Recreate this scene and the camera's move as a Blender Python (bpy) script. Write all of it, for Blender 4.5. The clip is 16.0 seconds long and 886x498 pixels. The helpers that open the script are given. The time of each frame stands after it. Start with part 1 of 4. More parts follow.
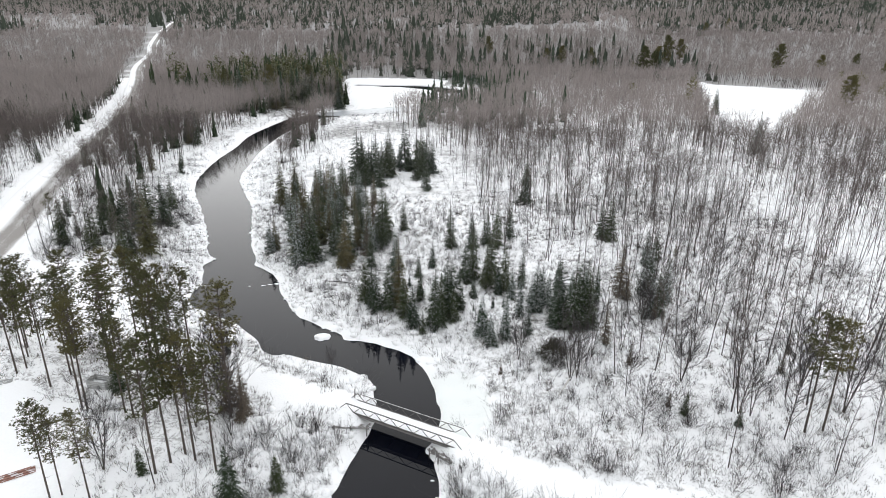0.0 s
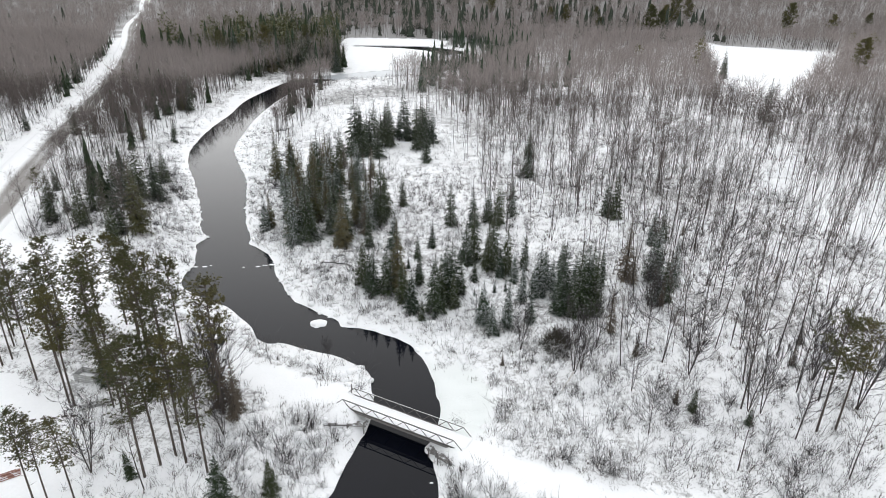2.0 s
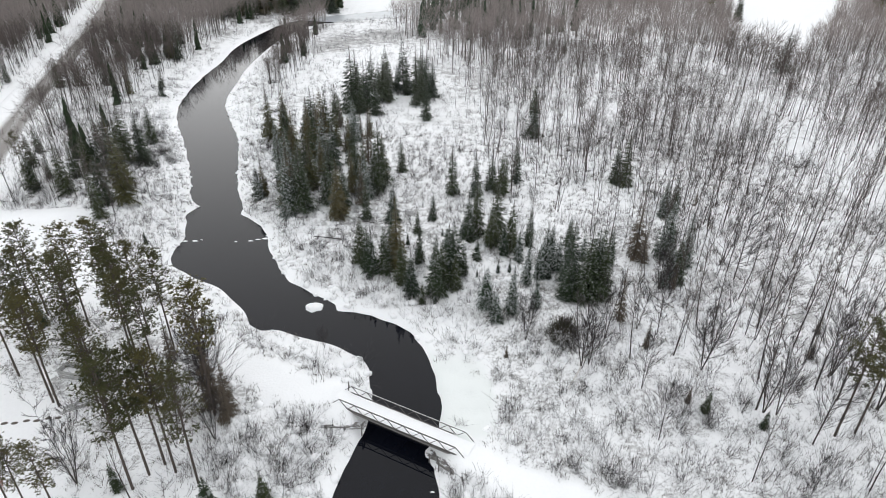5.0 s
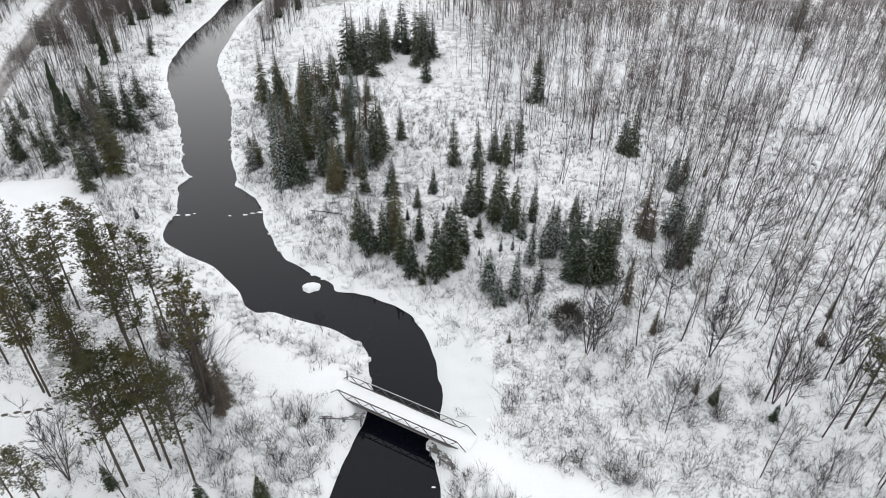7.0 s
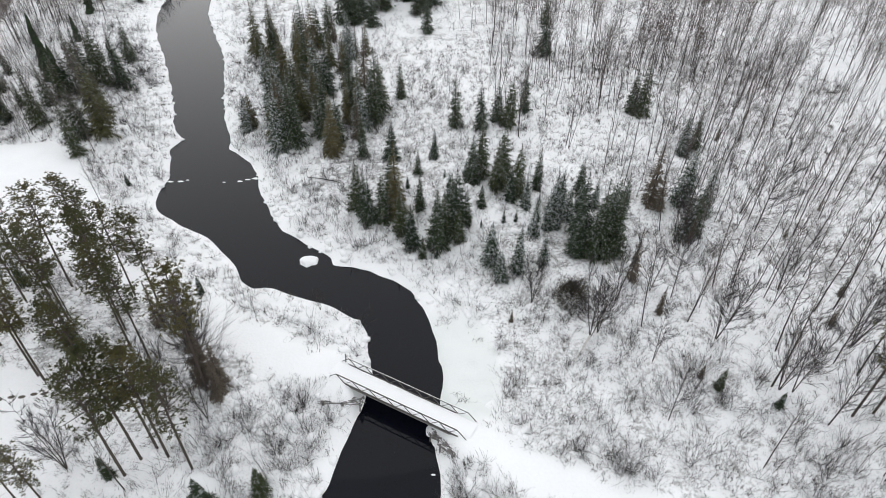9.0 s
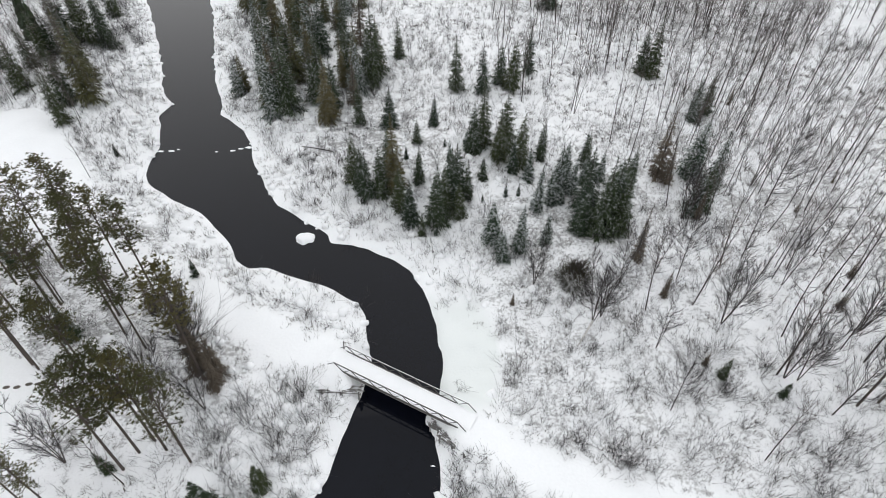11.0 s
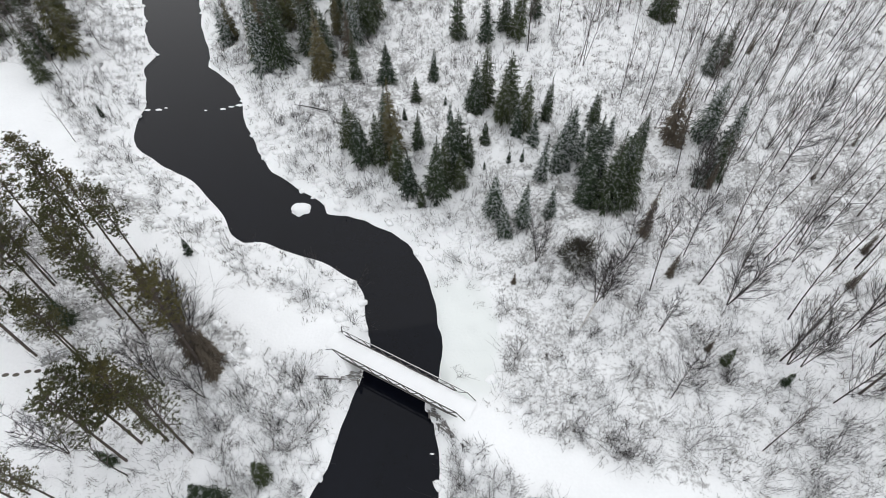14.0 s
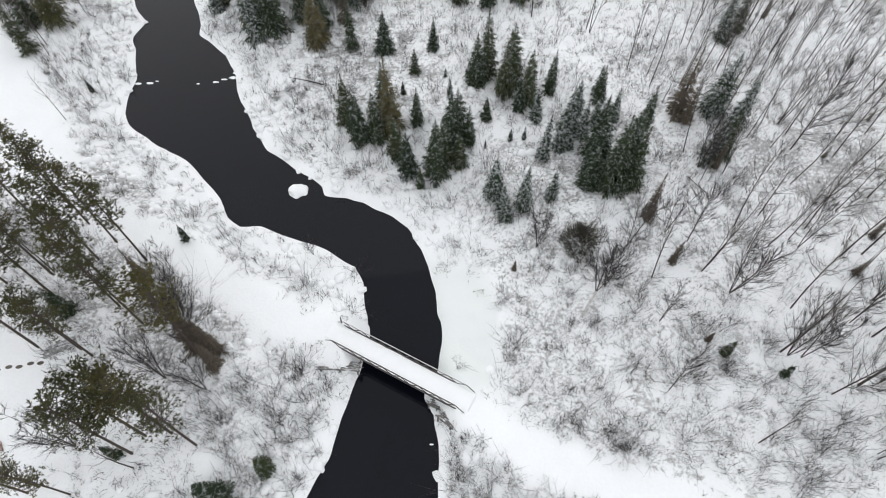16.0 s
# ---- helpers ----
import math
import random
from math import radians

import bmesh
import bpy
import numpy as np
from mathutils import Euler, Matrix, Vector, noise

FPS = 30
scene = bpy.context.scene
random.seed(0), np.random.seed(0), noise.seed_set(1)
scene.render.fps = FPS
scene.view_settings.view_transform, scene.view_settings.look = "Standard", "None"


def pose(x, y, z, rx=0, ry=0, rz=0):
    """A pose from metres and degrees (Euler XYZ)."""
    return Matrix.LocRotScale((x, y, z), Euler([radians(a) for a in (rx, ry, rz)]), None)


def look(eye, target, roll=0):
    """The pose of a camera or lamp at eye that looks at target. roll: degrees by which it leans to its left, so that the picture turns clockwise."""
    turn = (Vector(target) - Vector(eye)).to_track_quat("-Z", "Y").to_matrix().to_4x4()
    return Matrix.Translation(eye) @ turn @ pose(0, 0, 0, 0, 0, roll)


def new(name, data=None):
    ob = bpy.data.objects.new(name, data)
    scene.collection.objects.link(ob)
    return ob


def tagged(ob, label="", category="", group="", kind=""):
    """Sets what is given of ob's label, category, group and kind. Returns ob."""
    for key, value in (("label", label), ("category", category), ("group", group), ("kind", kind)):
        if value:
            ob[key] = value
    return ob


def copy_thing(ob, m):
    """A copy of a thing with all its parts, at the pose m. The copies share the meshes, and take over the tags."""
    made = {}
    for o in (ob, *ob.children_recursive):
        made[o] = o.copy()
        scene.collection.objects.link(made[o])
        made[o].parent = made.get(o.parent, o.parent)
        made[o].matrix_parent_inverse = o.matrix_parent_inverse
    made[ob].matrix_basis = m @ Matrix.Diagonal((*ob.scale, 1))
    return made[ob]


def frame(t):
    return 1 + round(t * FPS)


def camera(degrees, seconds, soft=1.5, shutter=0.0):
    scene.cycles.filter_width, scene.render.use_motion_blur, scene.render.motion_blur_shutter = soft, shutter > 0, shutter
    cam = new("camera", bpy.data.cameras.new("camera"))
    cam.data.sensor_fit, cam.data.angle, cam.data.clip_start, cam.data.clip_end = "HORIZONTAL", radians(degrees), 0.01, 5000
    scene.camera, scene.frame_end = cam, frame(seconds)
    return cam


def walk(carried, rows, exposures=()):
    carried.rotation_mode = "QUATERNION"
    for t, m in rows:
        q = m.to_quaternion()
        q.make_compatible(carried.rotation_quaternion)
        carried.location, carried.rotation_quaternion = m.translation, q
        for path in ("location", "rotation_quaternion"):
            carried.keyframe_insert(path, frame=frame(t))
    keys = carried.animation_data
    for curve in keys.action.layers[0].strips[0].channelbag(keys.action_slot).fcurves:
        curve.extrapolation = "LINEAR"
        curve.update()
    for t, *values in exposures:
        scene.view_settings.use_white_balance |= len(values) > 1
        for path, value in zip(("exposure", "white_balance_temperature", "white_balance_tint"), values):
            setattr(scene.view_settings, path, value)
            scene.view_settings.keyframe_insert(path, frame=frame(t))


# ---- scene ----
cam = camera(73.6, 16.0, soft=0.82)
PATH = [
    (0, (3.021, -42.025, 30.974), (3.001, -40.146, 30.291), 0.6),
    (0.5, (2.988, -41.243, 31.295), (2.97, -39.375, 30.582), 0.7),
    (1, (3.011, -40.417, 31.686), (2.991, -38.56, 30.942), 0.7),
    (1.5, (3.001, -39.568, 32.005), (2.982, -37.724, 31.232), 0.7),
    (2, (2.988, -38.711, 32.337), (2.969, -36.88, 31.534), 0.7),
    (2.5, (3.004, -37.895, 32.71), (2.985, -36.078, 31.876), 0.7),
    (3, (2.982, -37.031, 33.063), (2.962, -35.227, 32.199), 0.7),
    (3.5, (2.948, -36.199, 33.503), (2.929, -34.41, 32.608), 0.7),
    (4, (2.94, -35.371, 33.912), (2.921, -33.599, 32.986), 0.7),
    (6.5, (2.588, -31.332, 35.407), (2.575, -29.644, 34.334), 0.9),
    (7, (2.604, -30.557, 35.669), (2.591, -28.896, 34.556), 0.9),
    (7.5, (2.581, -29.736, 36.04), (2.567, -28.102, 34.886), 1.0),
    (8, (2.566, -28.947, 36.314), (2.553, -27.341, 35.123), 1.0),
    (8.5, (2.534, -28.19, 36.592), (2.522, -26.611, 35.364), 1.0),
    (9, (2.667, -27.352, 36.942), (2.65, -25.803, 35.677), 0.9),
    (11.5, (2.752, -23.241, 38.639), (2.734, -21.851, 37.201), 0.7),
    (12, (2.712, -22.488, 38.96), (2.695, -21.13, 37.492), 0.8),
    (12.5, (2.76, -21.727, 39.278), (2.741, -20.401, 37.781), 0.7),
    (13, (2.812, -20.929, 39.628), (2.791, -19.638, 38.1), 0.6),
    (13.5, (2.967, -20.059, 39.996), (2.941, -18.805, 38.438), 0.3),
    (14, (3.066, -19.244, 40.395), (3.037, -18.027, 38.808), 0.1),
    (14.5, (3.121, -18.403, 40.766), (3.089, -17.224, 39.15), -0.0),
    (15, (3.257, -17.667, 41.04), (3.222, -16.524, 39.398), -0.3),
    (15.5, (3.416, -16.811, 41.428), (3.375, -15.709, 39.76), -0.7),
    (16, (3.411, -16.017, 41.804), (3.37, -14.953, 40.11), -0.8),
]
walk(cam, [(t, look(eye, target, roll)) for t, eye, target, roll in PATH], [(0, 0.20), (3.5, 0.06), (16, -0.03)])

# ---- world and light: an overcast winter day ----
world = bpy.data.worlds.new("overcast_sky")
scene.world = world
world.use_nodes = True
wn, wl = world.node_tree.nodes, world.node_tree.links
wn.clear()
sky = wn.new("ShaderNodeTexSky")
sky.sky_type, sky.sun_disc = "NISHITA", False
sky.sun_elevation, sky.sun_rotation = radians(25), radians(-10)
sky.dust_density = 0.4
clear_bg, cloud_bg = wn.new("ShaderNodeBackground"), wn.new("ShaderNodeBackground")
clear_bg.inputs["Strength"].default_value = 0.12
cloud_bg.inputs["Color"].default_value = (0.935, 0.962, 1.0, 1)
cloud_bg.inputs["Strength"].default_value = 1.97
veil, wout = wn.new("ShaderNodeMixShader"), wn.new("ShaderNodeOutputWorld")
veil.inputs[0].default_value = 0.5
pale = wn.new("ShaderNodeHueSaturation")
pale.inputs["Saturation"].default_value = 0.05
wl.new(sky.outputs[0], pale.inputs["Color"])
wl.new(pale.outputs[0], clear_bg.inputs["Color"])
wl.new(clear_bg.outputs[0], veil.inputs[1])
wl.new(cloud_bg.outputs[0], veil.inputs[2])
wl.new(veil.outputs[0], wout.inputs["Surface"])

sun = new("sun", bpy.data.lights.new("sun", "SUN"))
sun.data.energy, sun.data.angle, sun.data.color = 0.4, radians(70), (1.0, 0.95, 0.88)
sun.matrix_world = look((-16, 89, 42), (0, 0, 0))


# ---- materials ----
def material(name, color, rough=0.8, var=0.25, scale=3.0, fine=40.0, bump=0.0, metal=0.0, spec=0.3, rand=0.0, other=None):
    """A base colour broken up at two scales, with fine relief and a shade of its own for every object or piece; other is a second tint, taken more or less by each object."""
    m = bpy.data.materials.new(name)
    m.use_nodes = True
    n, l = m.node_tree.nodes, m.node_tree.links
    b = n["Principled BSDF"]
    b.inputs["Roughness"].default_value = rough
    b.inputs["Metallic"].default_value = metal
    b.inputs["Specular IOR Level"].default_value = spec
    geo = n.new("ShaderNodeNewGeometry")
    a, c = n.new("ShaderNodeTexNoise"), n.new("ShaderNodeTexNoise")
    a.inputs["Scale"].default_value, c.inputs["Scale"].default_value = scale, fine
    l.new(geo.outputs["Position"], a.inputs["Vector"])
    l.new(geo.outputs["Position"], c.inputs["Vector"])
    add = n.new("ShaderNodeMath")
    add.operation = "ADD"
    l.new(a.outputs["Fac"], add.inputs[0])
    l.new(c.outputs["Fac"], add.inputs[1])
    last = add
    if rand:
        info = n.new("ShaderNodeObjectInfo")
        isl = n.new("ShaderNodeMath")
        isl.operation = "ADD"
        l.new(info.outputs["Random"], isl.inputs[0])
        l.new(geo.outputs["Random Per Island"], isl.inputs[1])
        mul = n.new("ShaderNodeMath")
        mul.operation = "MULTIPLY_ADD"
        mul.inputs[1].default_value = rand
        l.new(isl.outputs[0], mul.inputs[0])
        l.new(add.outputs[0], mul.inputs[2])
        last = mul
    ramp = n.new("ShaderNodeMapRange")
    ramp.inputs["From Min"].default_value, ramp.inputs["From Max"].default_value = 0.6, 1.4 + 2 * rand
    ramp.inputs["To Min"].default_value, ramp.inputs["To Max"].default_value = 1 - var, 1 + var
    l.new(last.outputs[0], ramp.inputs["Value"])
    mix = n.new("ShaderNodeVectorMath")
    mix.operation = "MULTIPLY"
    mix.inputs[0].default_value = color
    if other:
        each, tint = n.new("ShaderNodeObjectInfo"), n.new("ShaderNodeMix")
        tint.data_type = "RGBA"
        tint.inputs["A"].default_value, tint.inputs["B"].default_value = (*color, 1), (*other, 1)
        l.new(each.outputs["Random"], tint.inputs["Factor"])
        l.new(tint.outputs["Result"], mix.inputs[0])
    l.new(ramp.outputs[0], mix.inputs[1])
    l.new(mix.outputs[0], b.inputs["Base Color"])
    if bump:
        bp = n.new("ShaderNodeBump")
        bp.inputs["Strength"].default_value, bp.inputs["Distance"].default_value = bump, 0.05
        l.new(add.outputs[0], bp.inputs["Height"])
        l.new(bp.outputs[0], b.inputs["Normal"])
    return m


def dusted(m, low=0.35, high=0.8, amount=0.8, scale=2.5, bare=0.5, edge=0.12):
    """Snow lying on whatever faces up, in patches."""
    n, l = m.node_tree.nodes, m.node_tree.links
    b = n["Principled BSDF"]
    src = b.inputs["Base Color"].links[0].from_socket
    geo, sep, tex = n.new("ShaderNodeNewGeometry"), n.new("ShaderNodeSeparateXYZ"), n.new("ShaderNodeTexNoise")
    tex.inputs["Scale"].default_value = scale
    l.new(geo.outputs["Normal"], sep.inputs[0])
    l.new(geo.outputs["Position"], tex.inputs["Vector"])
    up, patch, mul = n.new("ShaderNodeMapRange"), n.new("ShaderNodeMapRange"), n.new("ShaderNodeMath")
    up.inputs["From Min"].default_value, up.inputs["From Max"].default_value = low, high
    patch.inputs["From Min"].default_value, patch.inputs["From Max"].default_value = bare, bare + edge
    patch.inputs["To Max"].default_value = amount
    mul.operation = "MULTIPLY"
    l.new(sep.outputs["Z"], up.inputs["Value"])
    l.new(tex.outputs["Fac"], patch.inputs["Value"])
    l.new(up.outputs[0], mul.inputs[0])
    l.new(patch.outputs[0], mul.inputs[1])
    mix = n.new("ShaderNodeMix")
    mix.data_type = "RGBA"
    mix.inputs["B"].default_value = (0.8, 0.82, 0.84, 1)
    l.new(mul.outputs[0], mix.inputs["Factor"])
    l.new(src, mix.inputs["A"])
    l.new(mix.outputs["Result"], b.inputs["Base Color"])
    return m


def ground_material():
    """Snow over dead grass and leaf litter; how much shows through comes with the ground, and so do the road's wheel tracks and the river's ice shelf."""
    m = material("snow_ground", (0.87, 0.875, 0.88), 0.85, 0.03, 0.4, 5.0, 0.6, spec=0.2)
    n, l = m.node_tree.nodes, m.node_tree.links
    b = n["Principled BSDF"]
    src = b.inputs["Base Color"].links[0].from_socket
    geo = n.new("ShaderNodeNewGeometry")
    litter, track = n.new("ShaderNodeAttribute"), n.new("ShaderNodeAttribute")
    litter.attribute_name, track.attribute_name = "litter", "track"
    speck, blot = n.new("ShaderNodeTexNoise"), n.new("ShaderNodeTexNoise")
    speck.inputs["Scale"].default_value, speck.inputs["Detail"].default_value = 3.4, 8
    speck.inputs["Roughness"].default_value = 0.72
    blot.inputs["Scale"].default_value, blot.inputs["Detail"].default_value = 0.5, 3
    for t in (speck, blot):
        l.new(geo.outputs["Position"], t.inputs["Vector"])
    s1 = n.new("ShaderNodeMath")
    s1.operation = "MULTIPLY_ADD"
    s1.inputs[1].default_value = 0.55
    l.new(blot.outputs["Fac"], s1.inputs[0])
    l.new(speck.outputs["Fac"], s1.inputs[2])
    s2 = n.new("ShaderNodeMath")
    s2.operation = "MULTIPLY_ADD"
    s2.inputs[1].default_value = 0.42
    l.new(litter.outputs["Fac"], s2.inputs[0])
    l.new(s1.outputs[0], s2.inputs[2])
    mask = n.new("ShaderNodeMapRange")
    mask.inputs["From Min"].default_value, mask.inputs["From Max"].default_value = 1.19, 1.30
    cover = n.new("ShaderNodeMapRange")
    cover.inputs["From Max"].default_value = 1.8
    cover.inputs["To Min"].default_value, cover.inputs["To Max"].default_value = 0.36, 0.95
    l.new(litter.outputs["Fac"], cover.inputs["Value"])
    l.new(cover.outputs[0], mask.inputs["To Max"])
    l.new(s2.outputs[0], mask.inputs["Value"])
    mix, mix2 = n.new("ShaderNodeMix"), n.new("ShaderNodeMix")
    mix.data_type = mix2.data_type = "RGBA"
    mix.inputs["B"].default_value = (0.27, 0.262, 0.255, 1)
    mix2.inputs["B"].default_value = (0.27, 0.255, 0.24, 1)
    l.new(mask.outputs[0], mix.inputs["Factor"])
    ice, frozen = n.new("ShaderNodeAttribute"), n.new("ShaderNodeMix")
    ice.attribute_name, frozen.data_type = "ice", "RGBA"
    frozen.inputs["B"].default_value = (0.78, 0.805, 0.79, 1)
    l.new(ice.outputs["Fac"], frozen.inputs["Factor"])
    l.new(src, frozen.inputs["A"])
    l.new(frozen.outputs["Result"], mix.inputs["A"])
    tr = n.new("ShaderNodeMath")
    tr.operation = "MULTIPLY"
    l.new(track.outputs["Fac"], tr.inputs[0])
    l.new(speck.outputs["Fac"], tr.inputs[1])
    t2 = n.new("ShaderNodeMapRange")
    t2.inputs["From Min"].default_value, t2.inputs["From Max"].default_value = 0.12, 0.42
    l.new(tr.outputs[0], t2.inputs["Value"])
    l.new(t2.outputs[0], mix2.inputs["Factor"])
    l.new(mix.outputs["Result"], mix2.inputs["A"])
    l.new(mix2.outputs["Result"], b.inputs["Base Color"])
    return m


SNOW = material("snow", (0.88, 0.885, 0.89), 0.8, 0.03, 1.5, 12, 0.3, spec=0.2)
GROUND = ground_material()
WATER = material("river_water", (0.0035, 0.0042, 0.0075), 0.035, 0.2, 0.3, 2.0, spec=0.31)
WATER.node_tree.nodes["Principled BSDF"].inputs["IOR"].default_value = 1.33
ICE = material("grey_ice", (0.42, 0.44, 0.46), 0.35, 0.2, 0.4, 4.0)
STEEL = material("weathered_steel", (0.09, 0.085, 0.08), 0.6, 0.3, 6, 60, 0.1, metal=0.4)
TIMBER = dusted(material("old_timber", (0.21, 0.20, 0.19), 0.9, 0.35, 5, 50, 0.3, rand=0.3), 0.45, 0.8, 0.95, 4.0)
PLANK = dusted(material("deck_plank", (0.25, 0.21, 0.17), 0.9, 0.3, 5, 50, 0.3), 0.6, 0.9, 0.9)
REDWOOD = dusted(material("reddish_boards", (0.25, 0.13, 0.10), 0.85, 0.3, 5, 50, 0.2), 0.6, 0.9, 0.7)
GREYWOOD = dusted(material("silvered_boards", (0.36, 0.36, 0.35), 0.85, 0.25, 5, 50, 0.2), 0.6, 0.9, 0.9)
BARK = material("grey_bark", (0.060, 0.052, 0.048), 0.95, 0.4, 2, 25, 0.4, rand=0.5)
TWIG = material("bare_twigs", (0.120, 0.101, 0.093), 0.95, 0.4, 0.05, 12, rand=0.5)
# twigs of far crowns: distance haze is painted in as a lighter colour
HAZETWIG = material("hazed_crown_twigs", (0.262, 0.230, 0.217), 0.95, 0.35, 0.03, 0.4, rand=0.6)
BRUSH = material("brush_twigs", (0.043, 0.038, 0.039), 0.95, 0.4, 0.6, 12, rand=0.6)
PINEBARK = material("pine_bark", (0.085, 0.069, 0.060), 0.95, 0.3, 2, 25, 0.4, rand=0.2)
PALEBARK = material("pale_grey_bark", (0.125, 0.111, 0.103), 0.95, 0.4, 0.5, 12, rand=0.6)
BIRCHBARK = material("birch_bark", (0.62, 0.60, 0.57), 0.8, 0.25, 4, 30, 0.2)
SPRUCE = dusted(material("spruce_needles", (0.014, 0.031, 0.011), 0.7, 0.7, 0.8, 14, rand=0.8, other=(0.027, 0.035, 0.010)), 0.45, 0.9, 0.36, 3.4, 0.53, 0.12)
FROSTED = dusted(material("frosted_spruce_needles", (0.024, 0.042, 0.022), 0.75, 0.5, 0.8, 14, rand=0.6), 0.35, 0.85, 0.6, 3.8, 0.48, 0.12)
OLIVE = dusted(material("yellowing_needles", (0.062, 0.064, 0.020), 0.75, 0.5, 0.8, 14, rand=0.6, other=(0.074, 0.062, 0.026)), 0.6, 0.95, 0.12, 2.5)
PINE = dusted(material("red_pine_needles", (0.068, 0.074, 0.026), 0.7, 0.55, 0.8, 14, rand=0.7, other=(0.088, 0.078, 0.028)), 0.65, 0.97, 0.22, 3.2)
FARGREEN = material("far_conifer_needles", (0.040, 0.052, 0.036), 0.8, 0.45, 0.02, 0.5, rand=0.6)
GRASS = material("dead_grass", (0.125, 0.110, 0.095), 0.95, 0.4, 0.8, 14, rand=0.5)
DRYLEAF = material("dead_brown_foliage", (0.105, 0.086, 0.066), 0.9, 0.45, 0.8, 14, rand=0.6)

# ---- land: noise, banks, trail, road, height ----
LATTICE = np.random.RandomState(7).rand(256, 256)


def vnoise(x, y, size, seed=0):
    u, v = x / size + 13.7 * seed, y / size + 7.3 * seed
    i, j = np.floor(u).astype(int), np.floor(v).astype(int)
    f, g = u - i, v - j
    f, g = f * f * (3 - 2 * f), g * g * (3 - 2 * g)
    p = lambda a, b: LATTICE[a % 256, b % 256]
    return (p(i, j) * (1 - f) + p(i + 1, j) * f) * (1 - g) + (p(i, j + 1) * (1 - f) + p(i + 1, j + 1) * f) * g


def smooth(t):
    t = np.clip(t, 0, 1)
    return t * t * (3 - 2 * t)


def spline(points, step):
    """A Catmull-Rom line through guide points."""
    p = np.array(points, float)
    p = np.vstack([2 * p[0] - p[1], p, 2 * p[-1] - p[-2]])
    out = []
    for a, b, c, d in zip(p, p[1:], p[2:], p[3:]):
        k = max(2, int(np.hypot(*(c - b)[:2]) / step))
        t = np.arange(k)[:, None] / k
        out.append(0.5 * (2 * b + (c - a) * t + (2 * a - 5 * b + 4 * c - d) * t ** 2 + (3 * b - a - 3 * c + d) * t ** 3))
    return np.vstack(out + [p[-2:-1]])


WEST_BANK = [(-70, -140), (-24, -50), (-11, -20), (-6.35, -9.2), (-4.75, -4.4), (-4.1, -1.2), (-3.3, 2.6), (-3.9, 5.3), (-4.1, 7.6), (-5.2, 9.0), (-6.8, 10.3), (-9.1, 11.4),
             (-12.3, 12.4), (-13.8, 13.2), (-15.4, 13.1), (-16.9, 14.0), (-18.1, 16.1), (-22.4, 20.4), (-27.0, 23.2), (-30.2, 26.6), (-30.7, 32.4),
             (-32.9, 38.4), (-32.2, 40.6), (-34.7, 44.4), (-37.0, 50.2), (-41.2, 59.8), (-47.0, 71.5), (-52.4, 82.5), (-56, 94.5), (-58.9, 112),
             (-60.5, 133), (-63.0, 152), (-62.7, 173), (-60.5, 196), (-55, 209), (-46, 220), (-30, 233), (-7.4, 254), (-1, 274), (0, 295), (-6, 320), (-20, 336), (-60, 350)]
EAST_BANK = [(-52, -150), (-5, -52), (2, -20), (2.6, -9.0), (2.4, -5.4), (2.15, -3.0), (1.45, -1.9), (2.2, -0.4), (2.4, 2.2), (2.3, 4.2), (1.6, 7.8), (0.7, 10.2),
             (-0.4, 12.5), (-3.1, 14.8), (-6.6, 16.3), (-8.5, 16.7), (-9.0, 17.7), (-12.6, 20.3), (-15.4, 22.6), (-17.9, 27.0), (-19.6, 30.0),
             (-20.6, 33.0), (-23.0, 36.6), (-25.6, 38.6), (-26.2, 41.6), (-28.6, 47), (-31.9, 57.3), (-36, 69.9), (-41, 80.7), (-46.2, 93.6),
             (-48.7, 108), (-51.4, 126), (-53, 149), (-52.7, 170), (-49.8, 192), (-42.5, 203), (-32, 208.5), (-11.6, 229), (3, 243), (13, 268), (14, 302), (6, 336), (-18, 361), (-60, 366)]
TRAIL = [(-46, 20), (-36, 16.5), (-27, 13), (-20, 9.6), (-14, 5.6), (-9, 3.2), (-5.7, 2.45), (-0.65, -0.1), (4.7, -2.8), (7.3, -5.1), (11.2, -7.1), (14.5, -8.3), (22, -10.5), (40, -15)]
ROAD = [(-30, -60), (-48, -5), (-58, 20), (-68.5, 47.5), (-79, 72), (-88.7, 96), (-102, 130.5), (-126, 190), (-161, 268), (-200, 350), (-246, 446), (-270, 520), (-298, 585), (-339, 693), (-369, 786), (-385, 850), (-380, 950)]
west, east = spline(WEST_BANK, 0.8), spline(EAST_BANK, 0.8)
wob = lambda p: p + np.column_stack([vnoise(p[:, 0] * 1.0, p[:, 1], 1.3, 3) - 0.5, vnoise(p[:, 0], p[:, 1], 1.3, 4) - 0.5]) * 0.38
west, east = wob(west), wob(east)
RIVER = np.vstack([west, east[::-1]])
trail, road = spline(TRAIL, 1.0), spline(ROAD, 4.0)


